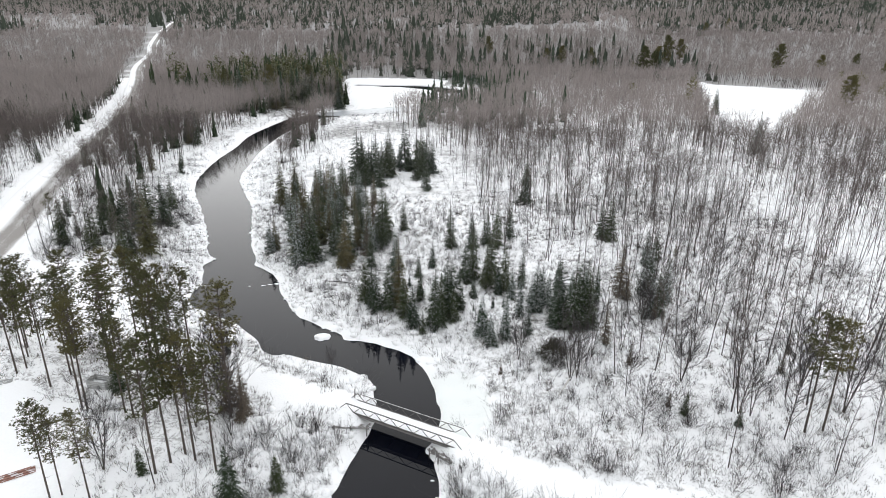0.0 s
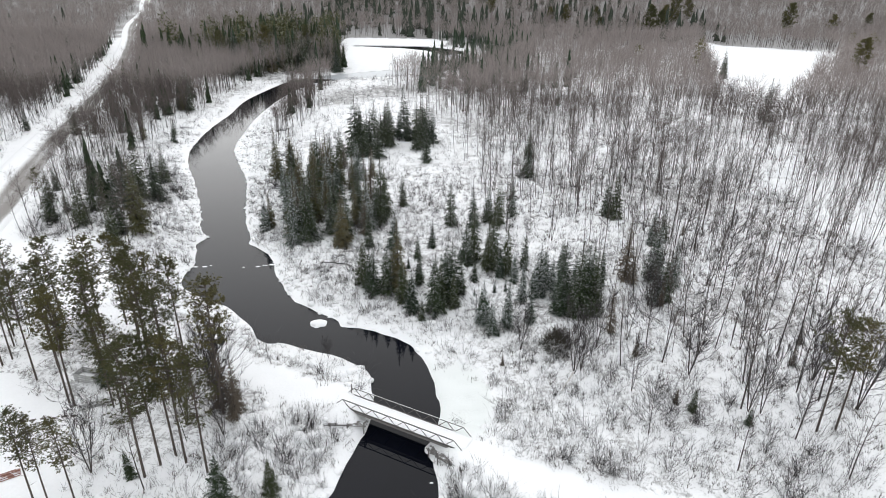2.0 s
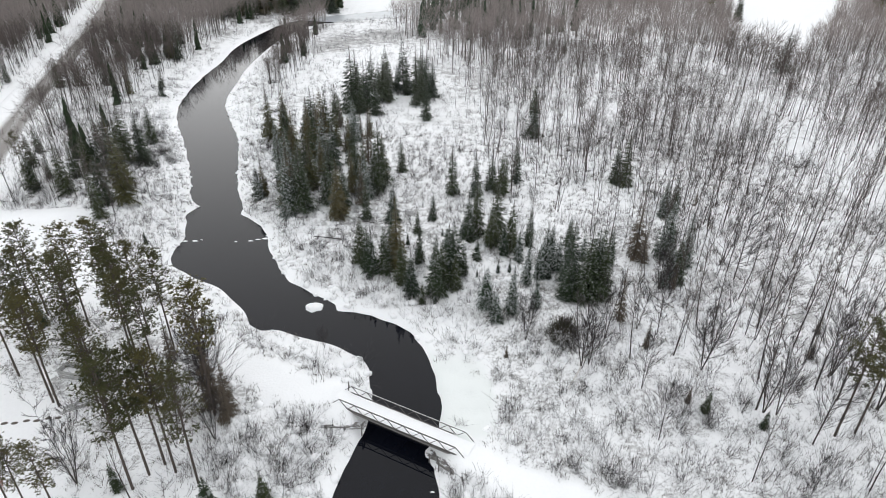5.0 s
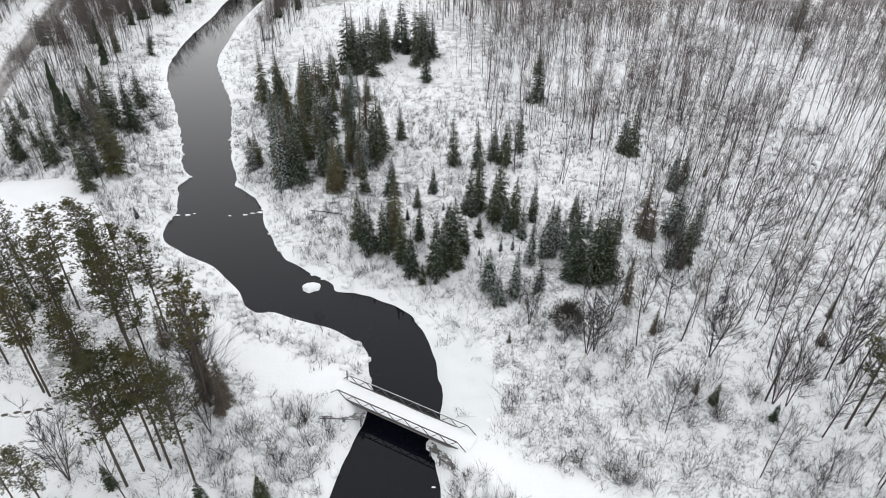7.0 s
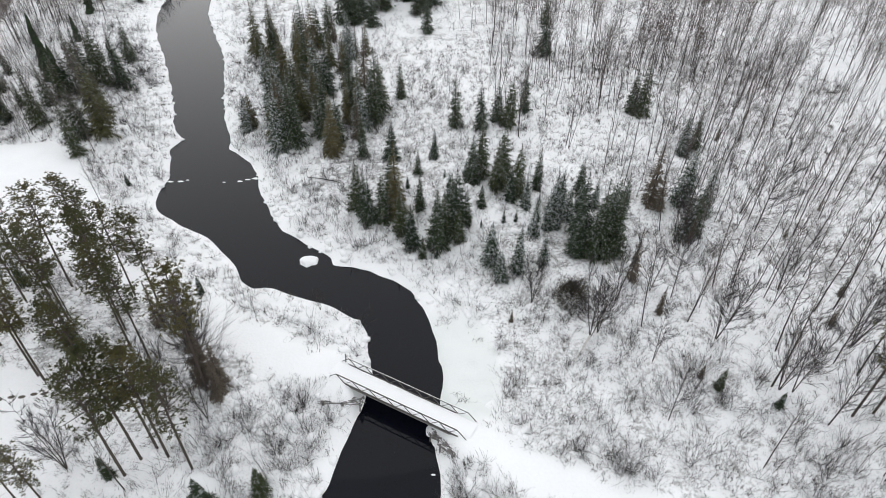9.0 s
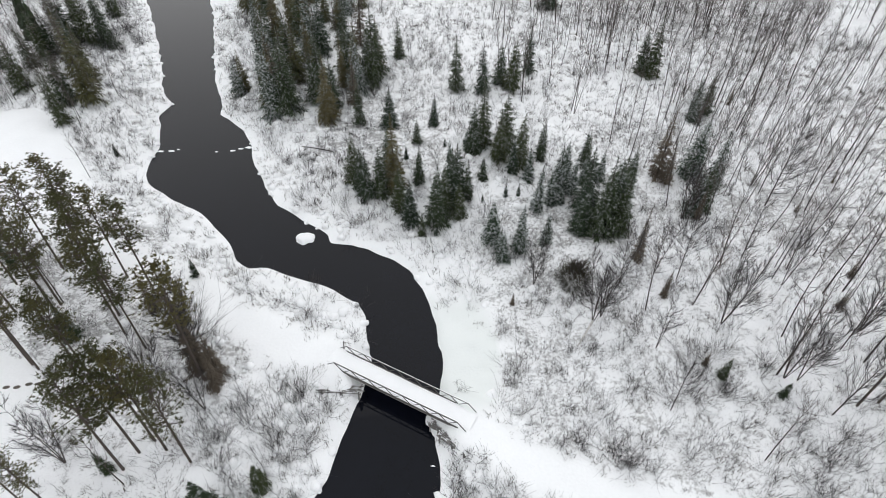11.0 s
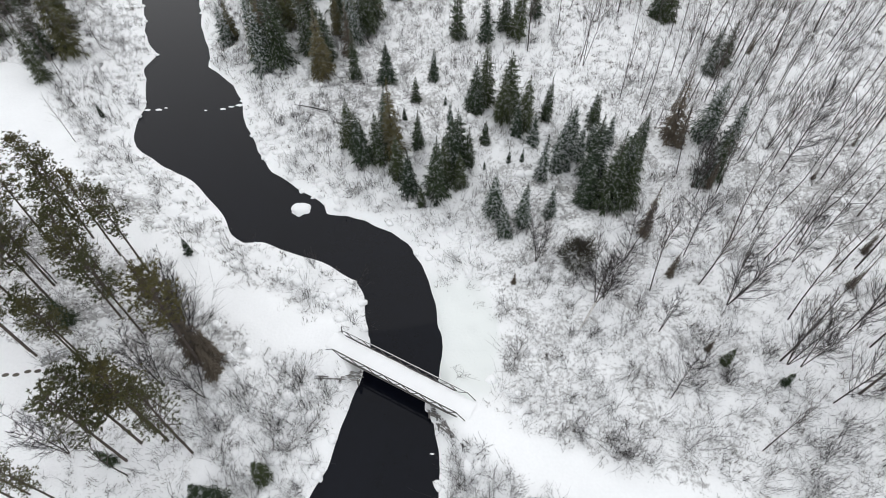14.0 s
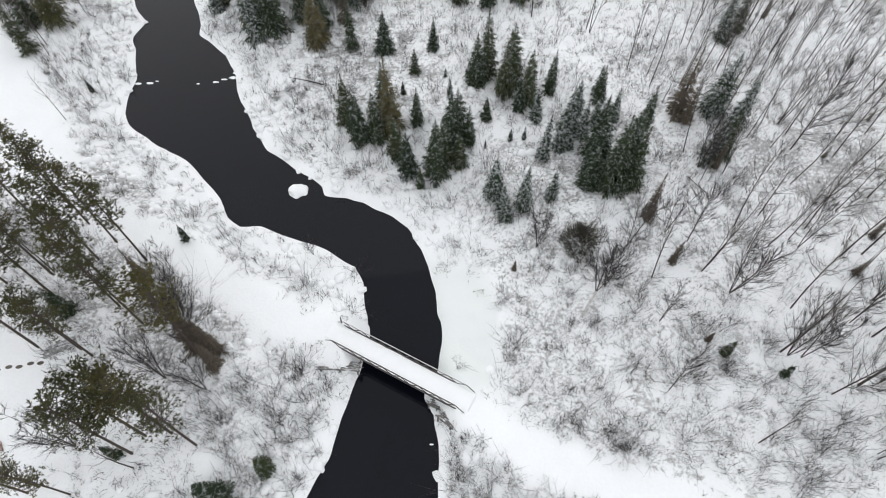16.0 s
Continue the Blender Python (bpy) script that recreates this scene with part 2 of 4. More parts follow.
def line_distance(x, y, line):
    """Distance of each point from a line of short pieces; pieces too far away are passed over in groups."""
    a, d = line[:-1], np.diff(line, axis=0)
    l2 = (d ** 2).sum(1) + 1e-9

    def piece(px, py, i):
        t = np.clip(((px - a[i, 0]) * d[i, 0] + (py - a[i, 1]) * d[i, 1]) / l2[i], 0, 1)
        return (px - a[i, 0] - t * d[i, 0]) ** 2 + (py - a[i, 1] - t * d[i, 1]) ** 2
    if x.size <= 300:
        return np.sqrt(piece(x.ravel()[:, None], y.ravel()[:, None], np.arange(len(a))[None, :]).min(1).reshape(x.shape))
    groups = []
    best = np.full(x.shape, 1e12)
    for k in range(0, len(a), 16):
        run = line[k:k + 17]
        mid = run[len(run) // 2]
        away = np.hypot(x - mid[0], y - mid[1])
        groups.append((k, away.astype(np.float32), np.hypot(*(run - mid).T).max() + 0.01))
        best = np.minimum(best, away ** 2)
    for k, away, rad in groups:
        near = away - rad < np.sqrt(best)
        if near.any():
            px, py, low = x[near], y[near], best[near]
            for i in range(k, min(k + 16, len(a))):
                low = np.minimum(low, piece(px, py, i))
            best[near] = low
    return np.sqrt(best)


def inside(x, y, poly):
    """Even-odd test, row by row."""
    order = np.argsort(y, kind="stable")
    xs, ys = x[order], y[order]
    got = np.zeros(x.shape, bool)
    for a, b in zip(poly, np.roll(poly, -1, 0)):
        if a[1] != b[1]:
            i, j = np.searchsorted(ys, (min(a[1], b[1]), max(a[1], b[1])))
            got[i:j] ^= xs[i:j] < (b[0] - a[0]) * (ys[i:j] - a[1]) / (b[1] - a[1]) + a[0]
    out = np.zeros(x.shape, bool)
    out[order] = got
    return out


def near_only(fn, x, y, box, other):
    out = np.full(x.shape, other, float)
    k = (x > box[0]) & (x < box[1]) & (y > box[2]) & (y < box[3])
    if k.any():
        out[k] = fn(x[k], y[k])
    return out


def shore(x, y):
    """Metres from the water's edge, negative over the water."""
    def one(a, b):
        d = np.minimum(line_distance(a, b, west), line_distance(a, b, east))
        return np.where(inside(a, b, RIVER), -d, d)
    return near_only(one, x, y, (-110, 45, -160, 395), 40.0)


def from_trail(x, y):
    return near_only(lambda a, b: line_distance(a, b, trail), x, y, (-50, 60, -30, 45), 50.0)


def from_road(x, y):
    return near_only(lambda a, b: line_distance(a, b, road), x, y, (-640, 5, -90, 1250), 99.0)


YARD = np.array([(-60, -30), (-22, -30), (-20.5, -11), (-24, -8), (-25.5, -3), (-27.5, 1), (-32, 2), (-36, 5), (-60, 4)])
FIELD = np.array([(-70, 30), (-47, 37), (-41, 33), (-36.5, 27), (-34, 23), (-31.5, 19.5), (-36, 17), (-48, 17), (-62, 24)])
MARSH = np.array([(-70, 395), (-64, 300), (-44, 236), (-35, 231), (-5, 256), (3, 275), (5, 296), (0, 330), (-8, 350), (2, 375), (-10, 395)])
POND = np.array([(172, 392), (212, 345), (222, 320), (192, 262), (158, 225), (127, 174), (97, 134), (84, 140), (111, 220), (140, 300)])


def height(x, y, d=None):
    x, y = np.asarray(x, float), np.asarray(y, float)
    d = shore(x, y) if d is None else d
    tr, rd = from_trail(x, y), from_road(x, y)
    flat = 0.25 + 0.5 * (vnoise(x, y, 17, 1) - 0.5) + 0.25 * (vnoise(x, y, 6, 2) - 0.5)
    bumps = 0.40 * (vnoise(x, y, 2.1, 5) - 0.5) + 0.34 * (vnoise(x, y, 0.95, 6) - 0.5)
    calm = np.clip(smooth(tr / 3.5 - 0.35), 0.03, 1) * np.clip(smooth(rd / 8 - 0.5), 0.05, 1)
    calm = np.where(inside(x, y, YARD) | inside(x, y, FIELD) | inside(x, y, MARSH) | inside(x, y, POND), 0.12, calm)
    rise = -1.3 + 0.3 * np.clip(d / 0.55, 0, 1) + (flat + 1.04) * smooth(d / 13) ** 0.8
    z = rise + bumps * calm * smooth(d / 3 + 0.1)
    z = z + (0.17 - z) * (1 - smooth((tr - 1.1) / 2.6)) * smooth((d + 0.3) / 2.0)
    z = z + (0.35 - z) * (1 - smooth((rd - 4) / 6))
    z = np.where(d < 0, -1.3 - np.maximum(1.5 * smooth(-d / 2.0), 0.545 * np.clip(-d, 0, 1)), z)
    hill = 0.098 * np.clip(y - 380, 0, None) ** 1.0 * smooth((y - 300) / 300)
    return z + hill * (0.85 + 0.3 * vnoise(x, y, 420, 8)) - 0.012 * np.clip(np.abs(x) - 400, 0, 900)


def axis(lo, hi, step, far_lo, far_hi, grow):
    a = list(np.arange(lo, hi + 1e-6, step))
    s = step
    while a[-1] < far_hi:
        s *= grow
        a.append(a[-1] + s)
    s = step
    while a[0] > far_lo:
        s *= grow
        a.insert(0, a[0] - s)
    return np.array(a)


def mesh_object(name, verts, faces, mats, mat_index=None, parent=None, attrs=None, shade=False):
    """One mesh from arrays; faces all with the same number of corners."""
    verts, faces = np.asarray(verts, np.float32), np.asarray(faces, np.int32)
    me = bpy.data.meshes.new(name)
    k = faces.shape[1]
    me.vertices.add(len(verts))
    me.vertices.foreach_set("co", verts.ravel())
    me.loops.add(faces.size)
    me.loops.foreach_set("vertex_index", faces.ravel())
    me.polygons.add(len(faces))
    me.polygons.foreach_set("loop_start", np.arange(len(faces), dtype=np.int32) * k)
    me.polygons.foreach_set("loop_total", np.full(len(faces), k, np.int32))
    if mat_index is not None:
        me.polygons.foreach_set("material_index", np.asarray(mat_index, np.int32))
    me.polygons.foreach_set("use_smooth", np.full(len(faces), shade))
    for m in mats:
        me.materials.append(m)
    for key, values in (attrs or {}).items():
        me.attributes.new(key, "FLOAT", "POINT").data.foreach_set("value", np.asarray(values, np.float32))
    me.update(calc_edges=True)
    me.validate()
    ob = new(name, me)
    if parent:
        ob.parent = parent
    return ob


def shelf(x, y):
    """1 on the low snow-covered ice shelf beside the bridge."""
    return 1 - smooth((np.hypot((x - 4.1) / 2.9, (y - 4.4) / 5.9) - 0.8 + 0.7 * (vnoise(x, y, 2.5, 71) - 0.5)) / 0.6)


def make_ground():
    xs = axis(-66, 36, 0.42, -1700, 1700, 1.08)
    ys = axis(-18, 116, 0.42, -500, 2400, 1.04)
    gx, gy = np.meshgrid(xs, ys)
    x, y = gx.ravel(), gy.ravel()
    d = shore(x, y)
    z = height(x, y, d)
    i = np.arange(len(ys) - 1)[:, None] * len(xs) + np.arange(len(xs) - 1)[None, :]
    i = i.ravel()
    faces = np.column_stack([i, i + 1, i + 1 + len(xs), i + len(xs)])
    open_snow = inside(x, y, YARD) | inside(x, y, FIELD) | inside(x, y, MARSH) | inside(x, y, POND)
    tr, rd = from_trail(x, y), from_road(x, y)
    litter = smooth((d - 1.5) / 4) * smooth((tr - 0.9) / 1.2) * smooth((rd - 5) / 5) * np.where(open_snow, 0.0, 1.0)
    litter = litter * (1 - 0.9 * shelf(x, y)) * (0.5 + 0.7 * vnoise(x, y, 14, 9)) + (0.25 * smooth((y - 90) / 100) + 0.9 * smooth((y - 300) / 150)) * ~open_snow
    g = mesh_object("ground", np.column_stack([x, y, z]), faces, [GROUND], attrs={"litter": litter, "track": litter * 0, "ice": shelf(x, y) * (d < 4.6)}, shade=True)
    tagged(g, "snow-covered ground with dead grass showing through", "ground", kind="structure")


def make_road():
    """The ploughed road: packed snow with gritty wheel tracks along one half."""
    d = np.gradient(road, axis=0)
    d /= np.linalg.norm(d, axis=1)[:, None]
    across = np.column_stack([d[:, 1], -d[:, 0]])
    off = np.array([-4.4, -3.9, -2.6, -1.2, -0.4, 0.4, 1.4, 2.4, 3.3, 4.0, 4.5])
    lift = np.array([-0.4, 0.12, 0.2, 0.05, 0.03, 0.0, 0.02, 0.0, 0.03, 0.16, -0.4])
    grit = np.array([0, 0, 0, 0.1, 0.5, 1.0, 0.75, 1.0, 0.7, 0.1, 0])
    p = road[:, None, :] + across[:, None, :] * off[None, :, None]
    z0 = height(road[:, 0], road[:, 1]) + 0.25
    z = z0[:, None] + lift[None, :] + 0.05 * (vnoise(p[..., 0], p[..., 1], 1.7, 73) - 0.5)
    n, k = p.shape[:2]
    i = (np.arange(n - 1)[:, None] * k + np.arange(k - 1)[None, :]).ravel()
    f = np.column_stack([i, i + 1, i + 1 + k, i + k])
    g = np.broadcast_to(grit, (n, k)) * (0.75 + 0.5 * vnoise(p[..., 0], p[..., 1], 6, 74))
    ob = mesh_object("road", np.column_stack([p.reshape(-1, 2), z.ravel()]), f, [GROUND], attrs={"litter": np.zeros(n * k), "track": g.ravel(), "ice": np.zeros(n * k)}, shade=True)
    tagged(ob, "ploughed country road with packed snow and grit", "road", kind="structure")


make_ground()
make_road()
w = mesh_object("water", [(-400, -200, -1.3), (60, -200, -1.3), (60, 420, -1.3), (-400, 420, -1.3)], [(0, 1, 2, 3)], [WATER])
tagged(w, "dark still river water reflecting grey sky", "water", kind="structure")


# ---- building bricks for plants ----
def tube(points, radii, sides=3):
    """A tapered bent tube as vertices and triangles."""
    p = np.asarray(points, float)
    r = np.asarray(radii, float)
    d = np.gradient(p, axis=0)
    d /= np.linalg.norm(d, axis=1)[:, None] + 1e-9
    side = np.cross(d, (0.31, 0.87, 0.38))
    side /= np.linalg.norm(side, axis=1)[:, None] + 1e-9
    up = np.cross(d, side)
    a = np.arange(sides) * 2 * np.pi / sides
    ring = np.cos(a)[None, :, None] * side[:, None] + np.sin(a)[None, :, None] * up[:, None]
    v = (p[:, None] + ring * r[:, None, None]).reshape(-1, 3)
    t = []
    for k in range(len(p) - 1):
        for j in range(sides):
            a0, a1 = k * sides + j, k * sides + (j + 1) % sides
            t += [(a0, a1, a1 + sides), (a0, a1 + sides, a0 + sides)]
    return v, np.array(t)


def spike(a, b, r):
    """A thin three-sided twig from a to b."""
    a, b = np.asarray(a, float), np.asarray(b, float)
    d = (b - a) / (np.linalg.norm(b - a) + 1e-9)
    s = np.cross(d, (0.3, 0.5, 0.81))
    s /= np.linalg.norm(s) + 1e-9
    u = np.cross(d, s)
    return np.array([a + s * r, a - s * r * 0.5 + u * r * 0.87, a - s * r * 0.5 - u * r * 0.87, b]), np.array([(0, 1, 3), (1, 2, 3), (2, 0, 3)])


def blade(a, b, side):
    """A needle bunch or grass leaf, or the finest twig of a far tree: one narrow triangle."""
    return np.array([a - side, a + side, b]), np.array([(0, 1, 2)])


def spray(base, way, side, length, width, droop):
    """A needle spray: a narrow leaf shape, folded along its rib, with a drooping tip."""
    base, way, side = (np.asarray(q, float) for q in (base, way, side))
    m = base + way * length * 0.42
    low = np.array((0, 0, -droop))
    v = np.array([base, m + side * width + low * 0.5, base + way * length + low, m - side * width + low * 0.5])
    return v, np.array([(0, 1, 2), (0, 2, 3)])


def joined(pieces):
    vs, ts, n = [], [], 0
    for v, t in pieces:
        vs.append(v)
        ts.append(t + n)
        n += len(v)
    return np.vstack(vs), np.vstack(ts)


def unit(a, e):
    return np.array((math.cos(a) * math.cos(e), math.sin(a) * math.cos(e), math.sin(e)))


def spruce_shape(rng, h, wide, whorl=0.175, per=11, bare=0.06):
    """Trunk and crown of a narrow spruce or fir."""
    trunk = tube([(0, 0, -0.3), (0.02, 0, h * 0.4), (0, 0.02, h * 0.97)], [0.012 * h + 0.03, 0.009 * h + 0.02, 0.01], 6)
    out = []
    z = h * bare + 0.15
    lop = rng.uniform(0, 6.28)
    while z < h * 0.985:
        f = 1 - (z / h)
        reach = wide * (f ** 0.92) * rng.uniform(0.75, 1.12) + 0.06
        n = max(4, int(per * (0.42 + 0.58 * f)))
        a0 = rng.uniform(0, 6.28)
        for k in range(n):
            a = a0 + k * 6.283 / n + rng.uniform(-0.3, 0.3)
            e = rng.uniform(-0.35, 0.02) + 0.8 * (1 - f) ** 3
            if rng.rand() < 0.06:
                continue
            L = reach * rng.uniform(0.62, 1.18) * (1 + 0.12 * math.cos(a - lop))
            way = unit(a, e)
            side = np.array((-math.sin(a), math.cos(a), 0))
            b = np.array((0, 0, z + rng.uniform(-0.1, 0.1)))
            out.append(spray(b + way * L * 0.12, way, side, L * 0.88, 0.028 + L * 0.03, L * 0.16))
            if L > 0.3:
                for s in (-1, 1):
                    for q in ((0.26, 0.44, 0.62, 0.8) if L > 0.6 else (0.35, 0.65)):
                        w2 = unit(a + s * rng.uniform(0.45, 1.0), e - rng.uniform(0.0, 0.3))
                        tilt = np.cross((0, 0, 1), w2) + np.array((0, 0, rng.uniform(-0.6, 0.6)))
                        out.append(spray(b + way * L * q, w2, tilt, (0.12 + L * 0.34) * rng.uniform(0.7, 1.2) * (1.15 - 0.5 * q), L * 0.028 + 0.022, L * 0.11))
        z += whorl * (0.6 + 0.6 * f)
    out.append(spike((0, 0, h * 0.93), (0, 0, h), 0.05))
    return trunk, joined(out)


def pine_shape(rng, h, start=0.5, wide=2.0, whorls=16, tufts=10, bunch=0.2):
    """Trunk with limbs, and tufted crown, of a tall red pine."""
    lean = rng.uniform(-0.25, 0.25, 2)
    line = lambda f: np.array((lean[0] * f * f, lean[1] * f * f, h * f))
    wood = [tube([line(f) - np.array((0, 0, 0.3 * (f == 0))) for f in (0, 0.3, 0.6, 0.85, 0.98)], [0.095, 0.08, 0.062, 0.035, 0.012], 7)]
    green = []

    def tuft(c, size):
        for _ in range(tufts):
            w = unit(rng.uniform(0, 6.28), rng.uniform(-0.35, 1.3))
            s = np.cross(w, unit(rng.uniform(0, 6.28), 0.3))
            green.append(blade(c - w * size * 0.1, c + w * size * rng.uniform(0.6, 1.15), s / (np.linalg.norm(s) + 1e-9) * size * 0.19))
    for k in range(whorls):
        f = start + (0.97 - start) * (k + rng.uniform(0, 0.6)) / whorls
        g = (f - start) / (1 - start)
        reach = wide * (0.55 + 0.6 * math.sin(min(1, g * 1.25) * 2.6)) * (1 - 0.55 * g ** 3)
        for j in range(rng.randint(3, 5)):
            a, L = rng.uniform(0, 6.28), reach * rng.uniform(0.55, 1.1)
            e0 = rng.uniform(-0.05, 0.35) + 0.5 * g
            b = line(f)
            mid, tip = b + unit(a, e0) * L * 0.55, b + unit(a, e0) * L * 0.55 + unit(a + rng.uniform(-0.3, 0.3), e0 + 0.25) * L * 0.45
            wood.append(tube([b, mid, tip], [0.035, 0.022, 0.008], 3))
            wide_of = np.array((0.3 + L * 0.3, 0.3 + L * 0.3, 0.18 + L * 0.1))
            for q in (0.42, 0.56, 0.68, 0.8, 0.9, 1.0):
                c = b + (mid - b) * (q / 0.55) if q < 0.55 else mid + (tip - mid) * ((q - 0.55) / 0.45)
                for _ in range(1 + (q > 0.5)):
                    tuft(c + rng.uniform(-0.5, 0.5, 3) * wide_of, bunch * rng.uniform(0.75, 1.35))
    for _ in range(9):
        tuft(line(0.97) + rng.uniform(-0.25, 0.25, 3), bunch * 1.3)
    for _ in range(5):
        f = rng.uniform(0.2, start)
        wood.append(spike(line(f), line(f) + unit(rng.uniform(0, 6.28), 0.0) * rng.uniform(0.4, 1.0), 0.02))
    return joined(wood), joined(green)


def bare_shape(rng, h, stems=1, spread=0.35, branches=14, twigs=5, thick=0.007, low=0.3, lean=0.0):
    """Stems, and curving branches with fine twigs, of a leafless tree."""
    wood, fine = [], []
    turn = rng.uniform(0, 6.28)
    for s in range(stems):
        a = turn + s * 6.283 / stems + rng.uniform(-0.5, 0.5)
        out = unit(a, 0) * (lean + (0.15 * h if stems > 1 else 0.05 * h) * rng.uniform(0.5, 1.3))
        hh = h * rng.uniform(0.72, 1.0) if s else h
        bend = rng.uniform(-0.05, 0.05, 2) * h
        line = lambda f: np.array((out[0] * f + bend[0] * f * (1 - f) * 2, out[1] * f + bend[1] * f * (1 - f) * 2, hh * f))
        r = thick * hh * rng.uniform(0.8, 1.2) / (1 + 0.25 * (stems > 1))
        pts = [line(f) for f in (0, 0.25, 0.5, 0.75, 1)]
        pts[0] = pts[0] - np.array((0, 0, 0.25))
        wood.append(tube(pts, [r, r * 0.8, r * 0.55, r * 0.3, 0.005], 5))
        for k in range(branches):
            f = low + (0.97 - low) * (k + rng.rand()) / branches
            b, L = line(f), hh * spread * (1.2 - f) * rng.uniform(0.5, 1.25)
            az, e = rng.uniform(0, 6.28), rng.uniform(0.5, 1.1)
            mid = b + unit(az, e) * L * 0.5
            tip = mid + unit(az + rng.uniform(-0.3, 0.3), min(1.45, e + 0.35)) * L * 0.5
            fine.append(tube([b, mid, tip], [0.009 + r * 0.22, 0.011, 0.004], 3))
            for q in range(twigs):
                g = rng.uniform(0.25, 0.98)
                c = b + (mid - b) * g * 2 if g < 0.5 else mid + (tip - mid) * (g * 2 - 1)
                fine.append(spike(c, c + unit(az + rng.uniform(-1.1, 1.1), e + rng.uniform(-0.2, 0.6)) * (0.15 + L * rng.uniform(0.2, 0.5)), 0.0085))
    return joined(wood), joined(fine)


def brush_shape(rng, h, stems, splay, r=0.009, foot=0.25, twigs=3):
    """A clump of bare shrub stems, bending outwards, with side twigs."""
    out = []
    for _ in range(stems):
        a, e = rng.uniform(0, 6.28), 1.5 - abs(rng.normal(0, splay))
        b = np.array((*(rng.normal(0, foot, 2)), -0.1))
        L = h * rng.uniform(0.4, 1.15)
        mid = b + unit(a, e) * L * 0.5
        tip = mid + unit(a + rng.uniform(-0.4, 0.4), e - rng.uniform(-0.1, 0.7)) * L * 0.5
        s = unit(a + 1.57, rng.uniform(-0.4, 0.4)) * r
        out.append(spike(b, mid + (mid - b) * 0.12, r))
        out.append(blade(mid, tip, s * 0.85))
        for _ in range(twigs):
            g = rng.uniform(0.3, 1.9)
            c = b + (mid - b) * g if g < 1 else mid + (tip - mid) * (g - 1)
            out.append(blade(c, c + unit(a + rng.uniform(-1.2, 1.2), e - rng.uniform(-0.3, 0.6)) * L * rng.uniform(0.18, 0.42), unit(rng.uniform(0, 6.28), 0) * r * 0.7))
    return joined(out)


def scatter(name, shapes, x, y, size, mats, label, category, rng, sink=0.0):
    """Many small plants joined into one object; shapes are lists of (vertices, triangles, material slot)."""
    z = height(x, y)
    V, T, M, n = [], [], [], 0
    for px, py, pz, s, k, a in zip(x, y, z, size, rng.randint(0, len(shapes), len(x)), rng.uniform(0, 6.28, len(x))):
        c, q = math.cos(a) * s, math.sin(a) * s
        R = np.array(((c, -q, 0), (q, c, 0), (0, 0, s)))
        for v, t, m in shapes[k]:
            V.append(v @ R.T + (px, py, pz - sink))
            T.append(t + n)
            M.append(np.full(len(t), m))
            n += len(v)
    ob = mesh_object(name, np.vstack(V), np.vstack(T), mats, np.concatenate(M))
    return tagged(ob, label, category, kind="stuff")


def random_places(rng, n, box, keep):
    """Random places in a box (x0, x1, y0, y1), thinned by keep(x, y), a chance from 0 to 1."""
    x, y = rng.uniform(box[0], box[1], n), rng.uniform(box[2], box[3], n)
    k = rng.rand(n) < keep(x, y)
    return x[k], y[k]


def open_land(x, y, bank=3.0, path=2.2):
    """1 where trees may stand: away from water, trail, road and clearings."""
    ok = (shore(x, y) > bank) & (from_trail(x, y) > path) & (from_road(x, y) > 7)
    for c in (YARD, FIELD, MARSH, POND):
        ok &= ~inside(x, y, c)
    return ok


def in_view(x, y, side=14):
    """Within the fan of land that the camera looks over."""
    return np.abs(x - 3) < (y + 46) * 0.80 + side


BUSHLEAF = dusted(material("dark_bush_foliage", (0.060, 0.055, 0.036), 0.9, 0.5, 0.8, 14, rand=0.6), 0.5, 0.9, 0.3, 3.0)


# ---- footbridge ----
def part(name, vt, mat, parent, label="", shade=False):
    ob = mesh_object(name, vt[0], vt[1], [mat], parent=parent, shade=shade)
    return tagged(ob, label)


def empty(name, m, label, category, group=""):
    ob = new(name)
    ob.matrix_world = m
    return tagged(ob, label, category, group)


def box(x0, x1, y0, y1, z0, z1, bevel=0.0):
    bm = bmesh.new()
    bmesh.ops.create_cube(bm, size=1)
    bmesh.ops.scale(bm, vec=(x1 - x0, y1 - y0, z1 - z0), verts=bm.verts)
    bmesh.ops.translate(bm, vec=((x0 + x1) / 2, (y0 + y1) / 2, (z0 + z1) / 2), verts=bm.verts)
    if bevel:
        bmesh.ops.bevel(bm, geom=bm.edges[:], offset=bevel, segments=2, affect="EDGES", profile=0.5)
    bmesh.ops.triangulate(bm, faces=bm.faces[:])
    bm.verts.index_update()
    v = np.array([p.co[:] for p in bm.verts])
    t = np.array([[q.index for q in f.verts] for f in bm.faces])
    bm.free()
    return v, t


def bar(a, b, r=0.03, sides=4):
    return tube([a, b], [r, r], sides)


